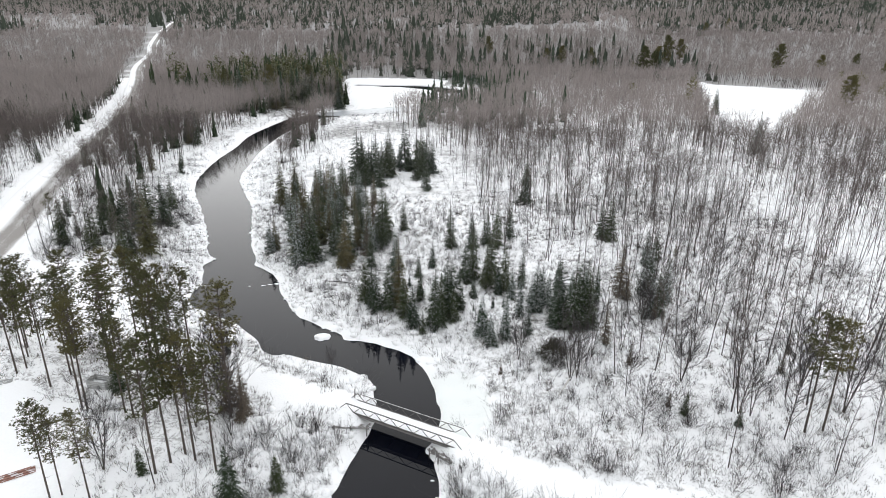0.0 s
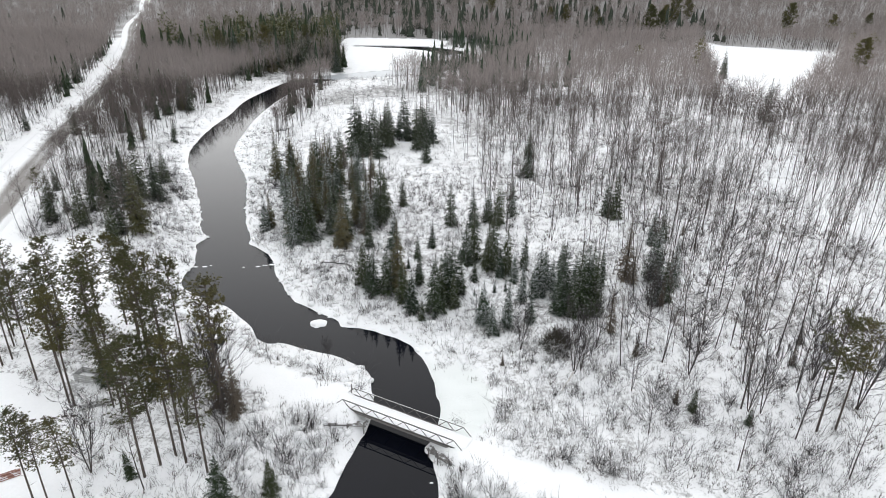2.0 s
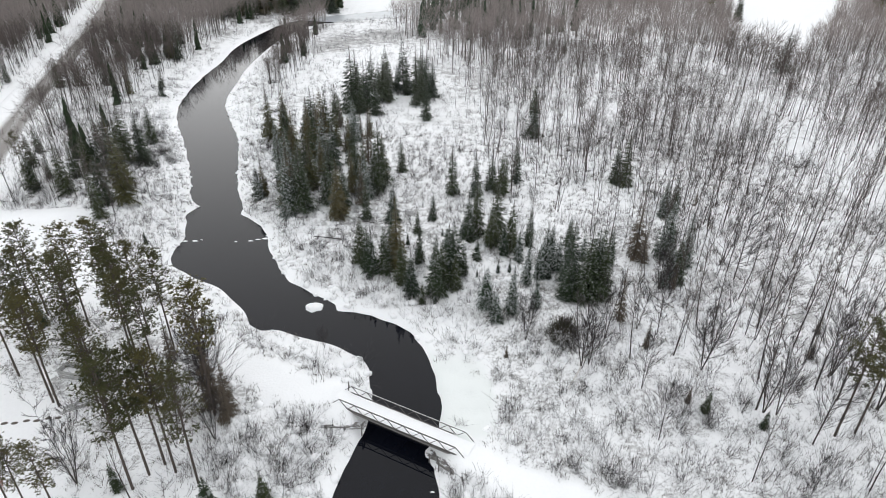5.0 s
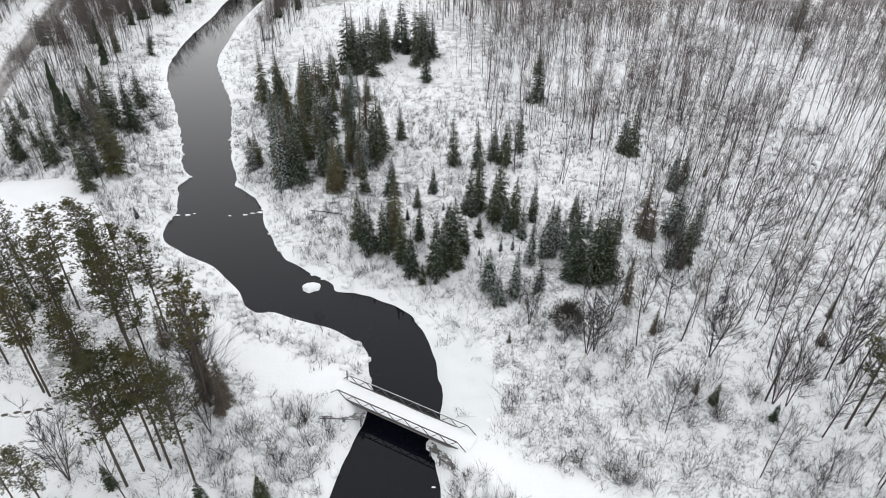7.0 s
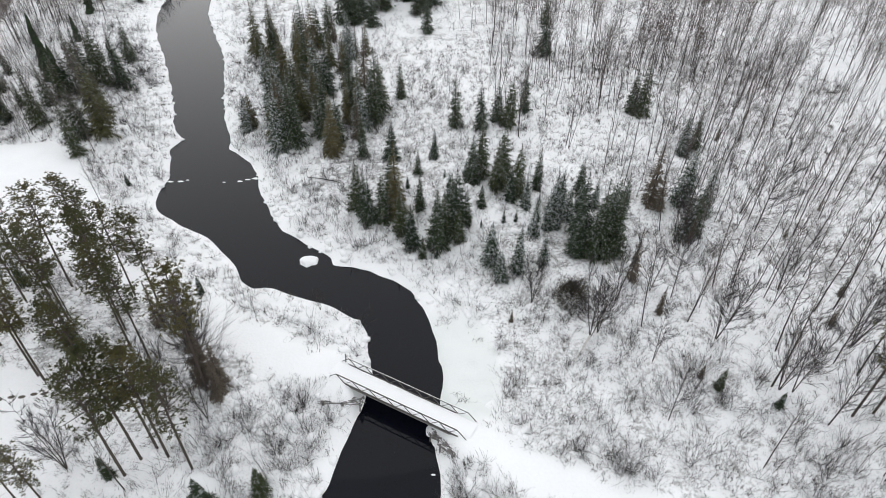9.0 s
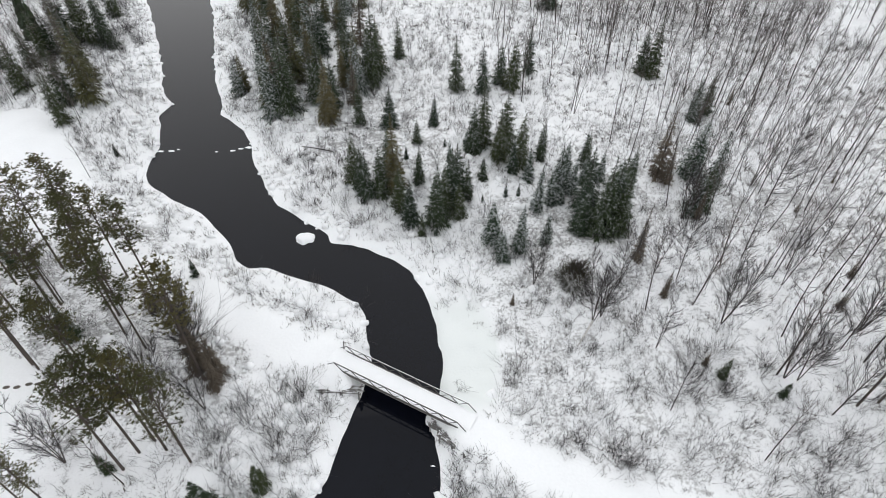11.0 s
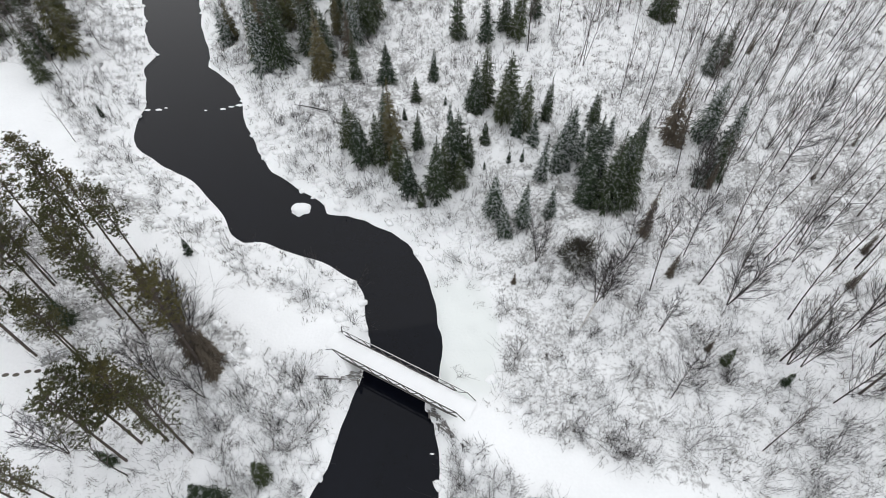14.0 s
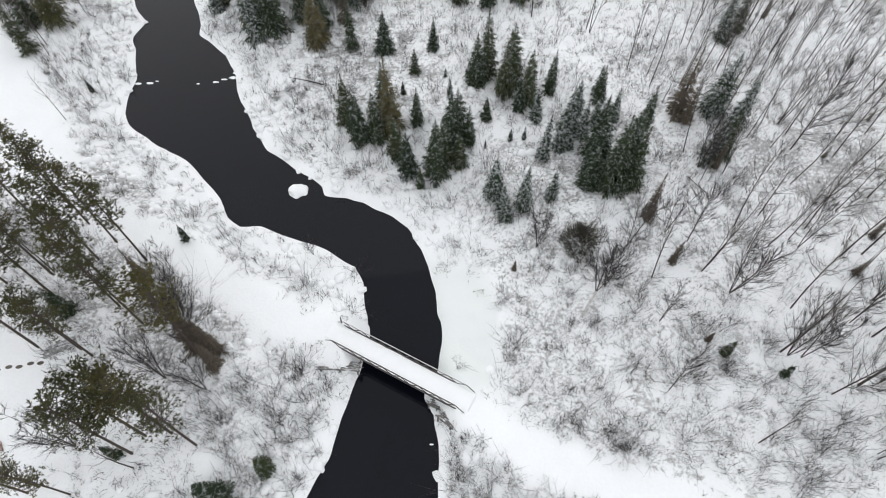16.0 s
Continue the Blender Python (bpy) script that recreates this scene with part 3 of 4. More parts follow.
def snow_strip(x0, x1, y0, y1, z, thick, rng, n=60, m=9):
    """A lying band of snow with uneven, rounded edges."""
    xs, ys = np.linspace(x0, x1, n), np.linspace(-1, 1, m)
    gx, gy = np.meshgrid(xs, ys)
    edge = 1 + 0.07 * (vnoise(gx.ravel() * 1.0, gy.ravel() * 0 + np.sign(gy.ravel()) * 5, 0.5, 3) - 0.5).reshape(gx.shape)
    yy = (y0 + y1) / 2 + gy * (y1 - y0) / 2 * edge
    zz = z + thick * np.sqrt(np.clip(1 - np.abs(gy) ** 4, 0, 1)) * (0.85 + 0.3 * vnoise(gx, yy, 0.8, 11))
    top = np.column_stack([gx.ravel(), yy.ravel(), zz.ravel()])
    low = top.copy()
    low[:, 2] = z - 0.01
    i = (np.arange(m - 1)[:, None] * n + np.arange(n - 1)[None, :]).ravel()
    q = np.vstack([np.column_stack([i, i + 1, i + 1 + n]), np.column_stack([i, i + 1 + n, i + n])])
    return np.vstack([top, low]), np.vstack([q, q[:, ::-1] + n * m])


def footbridge():
    rng = np.random.RandomState(3)
    br = empty("footbridge", pose(-0.65, -0.1, 0.11, 0, 0, -26.8), "steel truss footbridge with snow-covered deck over the river", "bridge")
    half, panels = 5.95, 8
    step = 2 * half / panels
    for y in (-0.85, 0.85):
        low = part("truss", box(-half, half, y - 0.04, y + 0.04, -0.04, 0.04, 0.008), STEEL, br)
        part("top_chord", box(-half + step / 2, half - step / 2, y - 0.035, y + 0.035, 0.68, 0.74, 0.008), STEEL, low, "dark steel top rail")
        for k in range(panels):
            x = -half + k * step
            part("diagonal", bar((x, y, 0), (x + step / 2, y, 0.71), 0.032), STEEL, low)
            part("diagonal", bar((x + step / 2, y, 0.71), (x + step, y, 0), 0.032), STEEL, low)
        part("edge_beam", box(-half + 0.3, half - 0.3, y * 0.93 - 0.05, y * 0.93 + 0.05, -0.30, -0.06, 0.01), TIMBER, br, "grey timber beam under the deck edge")
        if y > 0:
            part("snow_cap", snow_strip(-half + step / 2, half - step / 2, y - 0.012, y + 0.03, 0.74, 0.012, rng, 80, 5), SNOW, low, "thin line of snow lying on the top rail")
    for k in range(panels + 1):
        x = -half + k * step
        part("cross_beam", box(x - 0.05, x + 0.05, -0.83, 0.83, -0.18, -0.06, 0.01), STEEL, br)
    for k in range(48):
        x = -half + 0.02 + k * (2 * half - 0.04) / 48
        part("deck_plank", box(x, x + 0.235, -0.8, 0.8, -0.055, 0.0), PLANK, br)
    part("deck_snow", snow_strip(-half - 0.15, half + 0.15, -0.80, 0.80, 0.0, 0.13, rng, 140, 11), SNOW, br, "untrodden white snow on the deck", shade=True)
    part("end_post", bar((-half + 0.35, 0.9, -0.1), (-half + 0.4, 0.92, 1.0), 0.05, 6), TIMBER, br, "grey wooden post at the bridge end")
    return br


def crib(label, x, y, turn, length, rows, lay, rng, tilt=0.0):
    """A bank crib: rows of old poles laid side by side, held by posts, with snow between."""
    c = empty("timber_crib", pose(x, y, gz(x, y) - 0.06, 0, tilt, turn), label, "retaining wall")
    for k in range(rows):
        for q in range(lay):
            yy, z = 0.15 * k + rng.uniform(-0.02, 0.02), 0.06 + 0.115 * q - 0.03 * k
            j = rng.uniform(-0.25, 0.25, 2)
            part("pole", tube([(-length / 2 + j[0], yy, z), (0, yy + rng.uniform(-0.05, 0.05), z + 0.03), (length / 2 + j[1], yy, z + rng.uniform(-0.04, 0.06))], [0.06, 0.058, 0.045], 7), TIMBER, c, shade=True)
    for f in (-0.42, 0.02, 0.44):
        part("post", tube([(f * length, -0.12, -0.6), (f * length + 0.02, -0.12, 0.12 * lay + 0.25)], [0.06, 0.055], 7), TIMBER, c, shade=True)
        part("cross_tie", tube([(f * length + 0.12, -0.2, 0.12 * lay + 0.02), (f * length + 0.1, 0.15 * rows, 0.12 * lay - 0.03 * rows)], [0.05, 0.045], 7), TIMBER, c, shade=True)
    return c


def gz(x, y):
    return float(height(np.array([x]), np.array([y]))[0])


footbridge()
rng = np.random.RandomState(11)
crib("weathered pole crib holding the bank beside the bridge", -5.1, -0.35, -2, 3.2, 6, 1, rng)
crib("short pole crib under the bridge end", 2.3, -2.95, -26, 1.5, 5, 3, rng)
crib("slanting pole crib along the bank below the bridge", 3.3, -4.35, -38, 2.5, 6, 2, rng)

# ---- trees standing alone, kind by kind ----
STAND_FRONT = [(0.2, 17.2, 3.0), (-0.9, 18.8, 5.3), (1.5, 18.7, 7.2), (2.9, 21.1, 7.0), (4.5, 21.9, 5.1), (-5.6, 22.5, 5.8), (-7.2, 24.8, 6.2), (-4.3, 22.8, 6.0), (-0.4, 24.3, 4.8),
               (0.8, 34.8, 4.1), (-4.3, 34.5, 5.2), (-1.0, 31.1, 3.2), (6.3, 31.3, 8.3), (7.9, 28.4, 6.4), (5.2, 30.0, 6.3), (10.1, 27.2, 6.6), (12.4, 28.8, 5.5), (16.7, 16.5, 9.0), (15.9, 20.4, 7.6),
               (18.6, 19.5, 7.2), (21.0, 24.0, 5.2), (23.4, 1.3, 2.6), (27.4, -0.3, 1.9), (17.8, 17.6, 8.0), (15.2, 18.2, 7.0), (14.8, 16.6, 5.5), (-2.2, 20.6, 5.5), (2.2, 20.0, 5.8), (-6.2, 23.6, 5.5), (-3.6, 25.5, 6.5), (3.6, 19.4, 4.5), (8.6, 30.4, 6.8), (9.2, 26.0, 4.8), (27.3, 20.6, 6.1), (3.4, 22.3, 6.6), (6.1, 24.9, 2.9), (17.0, 27.2, 4.8), (18.3, 16.6, 7.6), (-2.0, 28.2, 1.7)]
STAND_FROSTED = [(11.3, 20.1, 5.7), (13.6, 23.2, 5.9), (17.0, 28.2, 3.9), (6.8, 16.2, 5.0), (9.2, 14.3, 5.8), (7.6, 13.4, 3.7), (11.7, 15.6, 3.8), (27.8, 26.0, 7.3), (29.4, 24.0, 7.0), (26.2, 20.0, 5.6),
                 (31.1, 37.0, 5.6), (-12.0, 36.5, 5.0), (-1.2, 98, 5.4), (87.0, 121.7, 12.0), (14.6, 25.5, 4.5), (12.8, 21.4, 4.2), (2.6, 27.6, 3.0), (18.2, 25.0, 4.0), (10.9, 25.1, 4.0), (16.3, 24.1, 3.5), (31.6, 38.6, 4.8), (14.9, 22.6, 4.4), (7.4, 14.6, 3.0), (8.4, 22.3, 1.6), (9.6, 22.4, 1.8), (4.5, 31.3, 2.2), (2.1, 30.9, 1.2), (13.8, 21.5, 2.2), (6.0, 21.3, 1.2), (1.5, 17.3, 1.2)]
STAND_BACK = [(3.2, 42.5, 7.5), (6.4, 42.0, 6.9), (10.2, 43.0, 7.0), (8.9, 44.5, 6.0), (12.6, 47.5, 6.5), (28.6, 47.2, 8.6), (27.3, 48.0, 6.6), (17.4, 68.0, 8.0), (32.8, 38.0, 5.7), (-4.4, 51.0, 5.7),
              (-18.3, 73.5, 8.0), (-16.7, 83.0, 13.0), (-14.2, 86.0, 9.9), (-11.9, 81.0, 8.2), (-10.5, 91.7, 7.8), (-7.7, 98.0, 11.8), (-5.0, 98.0, 10.5), (-2.7, 92.0, 11.0),
              (-7.4, 46.0, 9.6), (-17.9, 47.0, 8.3), (-17.8, 42.0, 8.8), (-13.8, 39.5, 7.3), (-11.4, 38.4, 6.8), (-10.9, 47.3, 6.5), (-7.8, 35.2, 6.2), (-18.4, 56.0, 9.0), (-15, 52, 8), (-12.5, 55, 7)]
STAND_WEST = [(-70.0, 128.0, 10.4), (-60.4, 94.6, 4.7), (-48.5, 54.7, 9.4), (-50.9, 54.6, 7.9), (-46.1, 54.8, 7.4), (-64.3, 57.3, 5.1), (-61.3, 51.0, 5.8), (-84.0, 97.0, 7.5), (-74.6, 100.0, 9.6),
              (-80.5, 98.5, 7.5), (-11.9, -9.4, 5.6), (-9.3, -7.6, 3.4), (-19.3, -7.1, 2.8), (-35.4, 11.1, 3.6), (-50.4, 41.0, 7.6), (-55.8, 42.4, 6.4), (-41.8, 33.6, 7.4), (-45.5, 54.0, 8.9), (-48.9, 64.4, 7.2),
              (-43.4, 38.5, 7.4), (-55.5, 59.5, 6.8), (-52.0, 46.5, 6.5), (-63.0, 101.0, 4.1), (-26.5, 3.5, 4.2), (-19.2, 10.6, 2.3), (-34.0, 28.9, 1.8), (-46.8, 48.0, 7.5), (112, 208, 10), (109, 217, 10.5), (28.4, 184, 6), (19.3, 82.6, 6.1)]
STAND_OLIVE = [(-2.9, 23.6, 9.0), (-41.0, 38.8, 11.5), (-28.8, 66.6, 9.5), (-25.6, 64.7, 10.0), (-19.5, 41.7, 8.3), (-23.5, 43.5, 5.8), (-43.5, 44.0, 8.0), (-72.0, 129.0, 9.5), (-66, 92, 8), (-7.0, 47.5, 7.5), (-22.0, 56, 8.5), (-20.5, 60, 9), (-11, 43.5, 7.5)]
STAND_BROWN = [(19.4, 13.2, 6.4), (20.8, 8.9, 3.4), (22.4, 2.3, 1.8), (8.3, 8.6, 1.6), (36.7, 20.6, 2.0), (42.0, 24.9, 2.0), (35.4, 8.4, 3.0), (-18.6, 40.5, 8.0), (-17.0, 38.5, 6.5), (-20.5, 45.5, 8.5), (-14.3, 0.6, 5.6), (-13.9, -0.6, 4.6), (-21.3, 6.4, 5.4), (38, 12, 3.0), (24.3, 25.8, 8.2), (24.9, 24.6, 5.5), (36.5, 40.5, 3.5), (26.4, 18.9, 4.0), (-15.6, 1.0, 7.4)]

# the thickets behind, filled in by chance
_r = np.random.RandomState(77)
for _x, _y in zip(_r.uniform(-27, -3, 56), _r.uniform(34, 72, 56)):
    if _y > 33 + abs(_x + 12) * 0.35 and _x > -24 - (_y - 40) * 0.12 and _x < -5 - (_y - 36) * 0.18:
        (STAND_BROWN, STAND_OLIVE, STAND_FROSTED, STAND_BACK, STAND_BACK)[_r.randint(5)].append((_x, _y, _r.uniform(5.5, 9.5)))
for _x, _y in zip(_r.uniform(-20, -1, 16), _r.uniform(76, 102, 16)):
    STAND_BACK.append((_x, _y, _r.uniform(6, 11)))
for _x, _y in zip(_r.uniform(-56, -36, 26), _r.uniform(40, 100, 26)):
    if shore(np.array([_x]), np.array([_y]))[0] > 8:
        STAND_WEST.append((_x, _y, _r.uniform(4, 8)))


def conifers(places, mat, label, group, wide, seeds, trunk_mat=BARK, bare=0.06, per=11):
    """A few shapes, each built once and copied to its places."""
    first = {}
    r = np.random.RandomState(seeds)
    for k, (x, y, h) in enumerate(places):
        z = float(height(np.array([x]), np.array([y]))[0]) - 0.05
        kind = k % 4
        s = h / 7.0
        m = Matrix.Translation((x, y, z)) @ Matrix.Rotation(r.uniform(0, 6.28), 4, "Z") @ Matrix.Rotation(r.normal(0, 0.02), 4, "X") @ Matrix.Diagonal((s * r.uniform(0.85, 1.12) ** 1, s * r.uniform(0.85, 1.12), s, 1))
        if kind not in first:
            t = tagged(new("conifer_tree"), label, "tree", group)
            tr, cr = spruce_shape(np.random.RandomState(seeds + kind), 7.0, wide * (0.9 + 0.12 * kind), per=per, bare=bare)
            part("trunk", tr, trunk_mat, t)
            part("crown", cr, mat, t)
            first[kind] = t
            t.matrix_world = m
        else:
            c = copy_thing(first[kind], m)
            c.matrix_basis = m


# the tall edge of the wood behind the river bend, and the conifers round it
STAND_BEND, STAND_BEND_OLIVE = [], []
for _k in range(34):
    _f, _b = _r.rand(), abs(_r.normal(0, 7))
    _p = (-88 + 47 * _f - 0.45 * _b, 200 + 29 * _f ** 1.6 + _b)
    (STAND_BEND_OLIVE if _r.rand() < 0.3 else STAND_BEND).append((*_p, _r.uniform(10.5, 19)))
STAND_SOLITARY = [(45.5, 281, 9.5), (26.4, 164.7, 6.9), (34.9, 142, 6.2), (108, 216, 11.5), (112.5, 219, 9.8), (117.4, 222, 11.3), (-97.4, 99.9, 6), (-131.6, 180, 10), (-137, 162, 7.8), (-258, 321, 8), (52, 205, 7), (70, 240, 8.5)]

conifers(STAND_FRONT, SPRUCE, "dark green spruce lightly dusted with snow", "spruces in the stand by the river", 1.42, 100)
conifers(STAND_FROSTED, FROSTED, "snow-frosted grey-green young fir", "frosted firs", 1.4, 140)
conifers(STAND_BACK, SPRUCE, "tall dark spruce in a snowy thicket", "spruces in the stand by the river", 1.38, 180)
conifers(STAND_WEST, SPRUCE, "dark spruce among bare trees", "spruces beyond the river", 1.42, 220)
conifers(STAND_OLIVE, OLIVE, "yellowish green cedar with a full crown", "cedars", 1.2, 260, PINEBARK)
conifers(STAND_BROWN, DRYLEAF, "brown withered conifer with thin crown", "withered conifers", 0.95, 300, per=8)
conifers(STAND_BEND, SPRUCE, "tall dark spruce at the edge of the far wood", "tall conifers behind the river bend", 1.15, 340)
conifers(STAND_BEND_OLIVE, OLIVE, "tall olive-green conifer at the edge of the far wood", "tall conifers behind the river bend", 1.3, 380, PINEBARK)
conifers(STAND_SOLITARY, SPRUCE, "dark spruce standing out of leafless wood", "scattered spruces", 1.3, 420)
bush = tagged(new("juniper_bush"), "broad dark bush with snow on its bare boughs", "bush")
bush_wood, bush_fine = bare_shape(np.random.RandomState(8), 2.7, 7, 0.5, 14, 9, 0.012, 0.2)
part("stem", bush_wood, BARK, bush)
bush_rng = np.random.RandomState(12)
bush_leaf = []
for _ in range(3200):
    bw = unit(bush_rng.uniform(0, 6.28), math.asin(bush_rng.uniform(-0.1, 1)))
    bc = bw * np.array((2.05, 2.05, 2.5)) * bush_rng.uniform(0.55, 1.0) * (0.8 + 0.35 * noise.noise(Vector(bw) * 2.2))
    bush_leaf.append(blade(bc, bc + (bw + bush_rng.uniform(-0.7, 0.7, 3)) * 0.26, unit(bush_rng.uniform(0, 6.28), bush_rng.uniform(-0.5, 0.5)) * 0.032))
part("crown", joined(bush_leaf), BUSHLEAF, bush)
part("twigs", bush_fine, BARK, bush)
bush.matrix_world = pose(13.7, 10.9, 0.1)

PINES = [(-18.4, -6.9, 11.3), (-17.8, -5.7, 11.2), (-17.0, -4.9, 10.8), (-16.0, -5.5, 10.8), (-14.2, -6.2, 10.5), (-28.5, 1.0, 10.8), (-27.8, 0.6, 10.5), (-27.4, 4.4, 11.8), (-29.3, 7.0, 10.8),
         (-23.6, 0.1, 9.4), (-24.5, 0.5, 9.0), (-24.5, -9.6, 7.9), (-23.9, -9.2, 7.0), (-21.7, -9.6, 7.6), (-41.5, 14.0, 9.1), (-37.8, 6.2, 10.4), (-37.4, 7.0, 9.1), (-26.0, 8.5, 11.0), (-24.0, 6.0, 11.0),
         (-31.0, 11.0, 11.0), (-28.0, 12.0, 10.5), (-34.0, 9.0, 10.0), (-22.0, 8.5, 10.5), (-20.6, 2.8, 10.0), (-60.8, 48.0, 6.5), (-40.0, 11.0, 10), (32.5, -0.9, 10.8), (34.2, -0.6, 10.2), (-32.5, 6.0, 10.5), (-30.2, 13.8, 10.5), (-22.8, 4.2, 10.6), (-35.8, 12.5, 10.2), (-39.0, 9.5, 9.5), (-25.0, 10.2, 10.0), (-33.0, 3.8, 10.4), (-15.3, 0.2, 12.6)]
WHITE_PINES = [(133.8, 383, 24), (174.6, 455, 27), (192, 476, 22), (160, 433, 21), (147, 402, 20), (79, 458, 16), (91.6, 459, 18), (115, 461, 16), (35, 494, 20), (273, 635, 17), (323, 696, 17), (237, 406, 25), (270, 409, 18), (311, 435, 17), (157.4, 196.7, 17), (281, 358, 15), (104, 400, 15), (-64, 250, 16), (-78, 232, 17), (-95, 222, 15)]


def pines(places, kinds, tall, label, group, start, wide, bunch, whorls=16):
    first = {}
    r = np.random.RandomState(5)
    for k, (x, y, h) in enumerate(places):
        kind, s = k % kinds, h / tall
        m = Matrix.Translation((x, y, gz(x, y) - 0.05)) @ Matrix.Rotation(r.uniform(0, 6.28), 4, "Z") @ Matrix.Diagonal((s, s, s, 1))
        if kind not in first:
            t = tagged(new("pine_tree"), label, "tree", group)
            wood, green = pine_shape(np.random.RandomState(40 + kind), tall, start + 0.04 * kind, wide, whorls, bunch=bunch)
            part("trunk", wood, PINEBARK, t)
            part("crown", green, PINE, t)
            first[kind] = t
            t.matrix_world = m
        else:
            copy_thing(first[kind], m).matrix_basis = m


pines(PINES, 4, 11.0, "tall red pine with bare trunk and tufted crown", "pines round the clearing", 0.43, 1.75, 0.165)
pines(WHITE_PINES, 3, 11.0, "big dark green pine rising out of leafless wood", "far pines", 0.2, 2.3, 0.32, 26)

# ---- leafless trees near the river, each on its own ----
LONE = [(14.6, 6.3, 8.0), (15.3, 6.8, 6.5), (19.1, 3.8, 6.0), (19.0, -1.5, 5.6), (25.0, 6.4, 8.5), (28.0, 1.2, 7.5), (29.0, 1.1, 8.0), (30.6, -1.5, 8.5), (10.2, 10.6, 6.0), (-14.4, -2.3, 5.5), (31.6, 10.8, 7.5),
        (34.1, 21.6, 10.0), (25.1, 19.1, 7.0), (-17.5, -1.6, 7.0), (20.9, 12.0, 6.5), (22.5, 11.0, 7.0), (36.0, 6.0, 9.0), (37.5, 2.0, 9.5), (33.5, 4.0, 8.5), (39.0, -3.0, 9.0), (-22.5, -6.5, 7.5), (-8.6, 10.0, 2.6), (17.5, 10.5, 7.5), (-15.7, 0.9, 8.6), (-16.4, 2.2, 7.6), (-17.6, 3.6, 7.2), (-19.4, 7.3, 5.0), (-18.3, 5.0, 6.4)]


def bare_trees():
    r = np.random.RandomState(9)
    x, y = random_places(r, 700, (8, 75, -14, 75), lambda a, b: open_land(a, b, 9, 3) * np.clip((a - 16 + 0.35 * b) / 55, 0.03, 0.24) * (0.3 + 0.7 * (vnoise(a, b, 9, 35) > 0.45)) * (np.hypot(a - 6, b - 24) > 16) * in_view(a, b, 0))
    x2, y2 = random_places(r, 200, (-58, -12, -8, 60), lambda a, b: open_land(a, b, 5, 3) * 0.5)
    places = LONE + list(zip(x, y, r.uniform(7, 12, len(x)))) + list(zip(x2, y2, r.uniform(5, 9, len(x2))))
    first = {}
    for k, (px, py, h) in enumerate(places[:299]):
        lone = k < len(LONE)
        kind = (k % 4) if lone else 4 + k % 6
        s = h / 8.0
        z = float(height(np.array([px]), np.array([py]))[0])
        m = Matrix.Translation((px, py, z)) @ Matrix.Rotation(r.uniform(0, 6.28), 4, "Z") @ Matrix.Diagonal((s, s, s, 1))
        if kind not in first:
            q = np.random.RandomState(70 + kind)
            if kind == 3:
                wood, fine = bare_shape(q, 8.0, 1, 0.52, 44, 16, 0.0075, 0.16)
            elif lone:
                wood, fine = bare_shape(q, 8.0, 4 if kind < 2 else 2, 0.38, 22, 15, 0.0070, 0.16)
            else:
                wood, fine = bare_shape(q, 8.0, 2 if kind == 5 else 1, 0.24, 18, 6, 0.0058, 0.35)
            t = tagged(new("bare_tree"), "leafless grey tree with many ascending branches" if lone else "slender leafless tree standing in snow", "tree", "leafless trees")
            part("trunk", wood, BARK, t)
            part("crown", fine, BRUSH if lone else TWIG, t, "bare twiggy crown")
            first[kind] = t
            t.matrix_world = m
        else:
            copy_thing(first[kind], m).matrix_basis = m


bare_trees()


# ---- snow and ice on the river, small things ----
def snow_mound(name, x, y, z, rx, ry, h, label, seed, mat=SNOW):
    bm = bmesh.new()
    bmesh.ops.create_icosphere(bm, subdivisions=3, radius=1)
    for v in bm.verts:
        k = 1 + 0.35 * noise.noise(v.co * 1.5 + Vector((seed, 0, 0)))
        v.co = Vector((v.co.x * rx * k, v.co.y * ry * k, max(v.co.z, -0.25) * h * k))
    bm.verts.index_update()
    vt = np.array([v.co[:] for v in bm.verts]), np.array([[q.index for q in f.verts] for f in bm.faces])
    bm.free()
    ob = mesh_object(name, vt[0], vt[1], [mat], shade=True)
    ob.location = (x, y, z)
    return tagged(ob, label, "ice" if name == "ice_floe" else "snow")


snow_mound("snow_islet", -11.15, 17.0, -1.32, 0.95, 0.75, 0.35, "snow-covered rock standing in the river", 1)
for k, (x, y, s) in enumerate([(-30.1, 30.8, 0.35), (-28.9, 30.9, 0.4), (-28.2, 31.2, 0.2), (-23.8, 30.9, 0.2), (-22.0, 31.2, 0.35), (-21.2, 31.6, 0.3), (-20.3, 31.9, 0.45), (-6.1, -3.0, 0.2), (2.0, -5.4, 0.16)]):
    tagged(snow_mound("ice_floe", x, y, -1.31, s, s * 0.45, 0.10, "small floe of white ice on dark water", k + 5), group="ice floes")


def ice_sheet():
    """Grey ice over the far bend."""
    a, b = west[(west[:, 1] > 207) & (west[:, 0] > -56)], east[(east[:, 1] > 204) & (east[:, 0] > -46)]
    n = 60
    pick = lambda p: p[np.linspace(0, int(len(p) * 0.62), n).astype(int)]
    a, b = pick(a), pick(b)
    v = np.vstack([np.column_stack([a, np.full(n, -1.27)]), np.column_stack([b, np.full(n, -1.27)])])
    i = np.arange(n - 1)
    f = np.column_stack([i + n, i + n + 1, i + 1, i])
    tagged(mesh_object("ice_sheet", v, f, [ICE]), "smooth grey ice covering the far river bend", "ice", kind="structure")


ice_sheet()


def log(name, a, b, r, mat, label):
    a, b = Vector(a), Vector(b)
    v, t = tube([a, a + (b - a) * 0.5 + Vector((0.05, 0.05, 0.02)), b], [r, r * 0.85, r * 0.5], 8)
    return tagged(mesh_object(name, v, t, [mat], shade=True), label, "log")


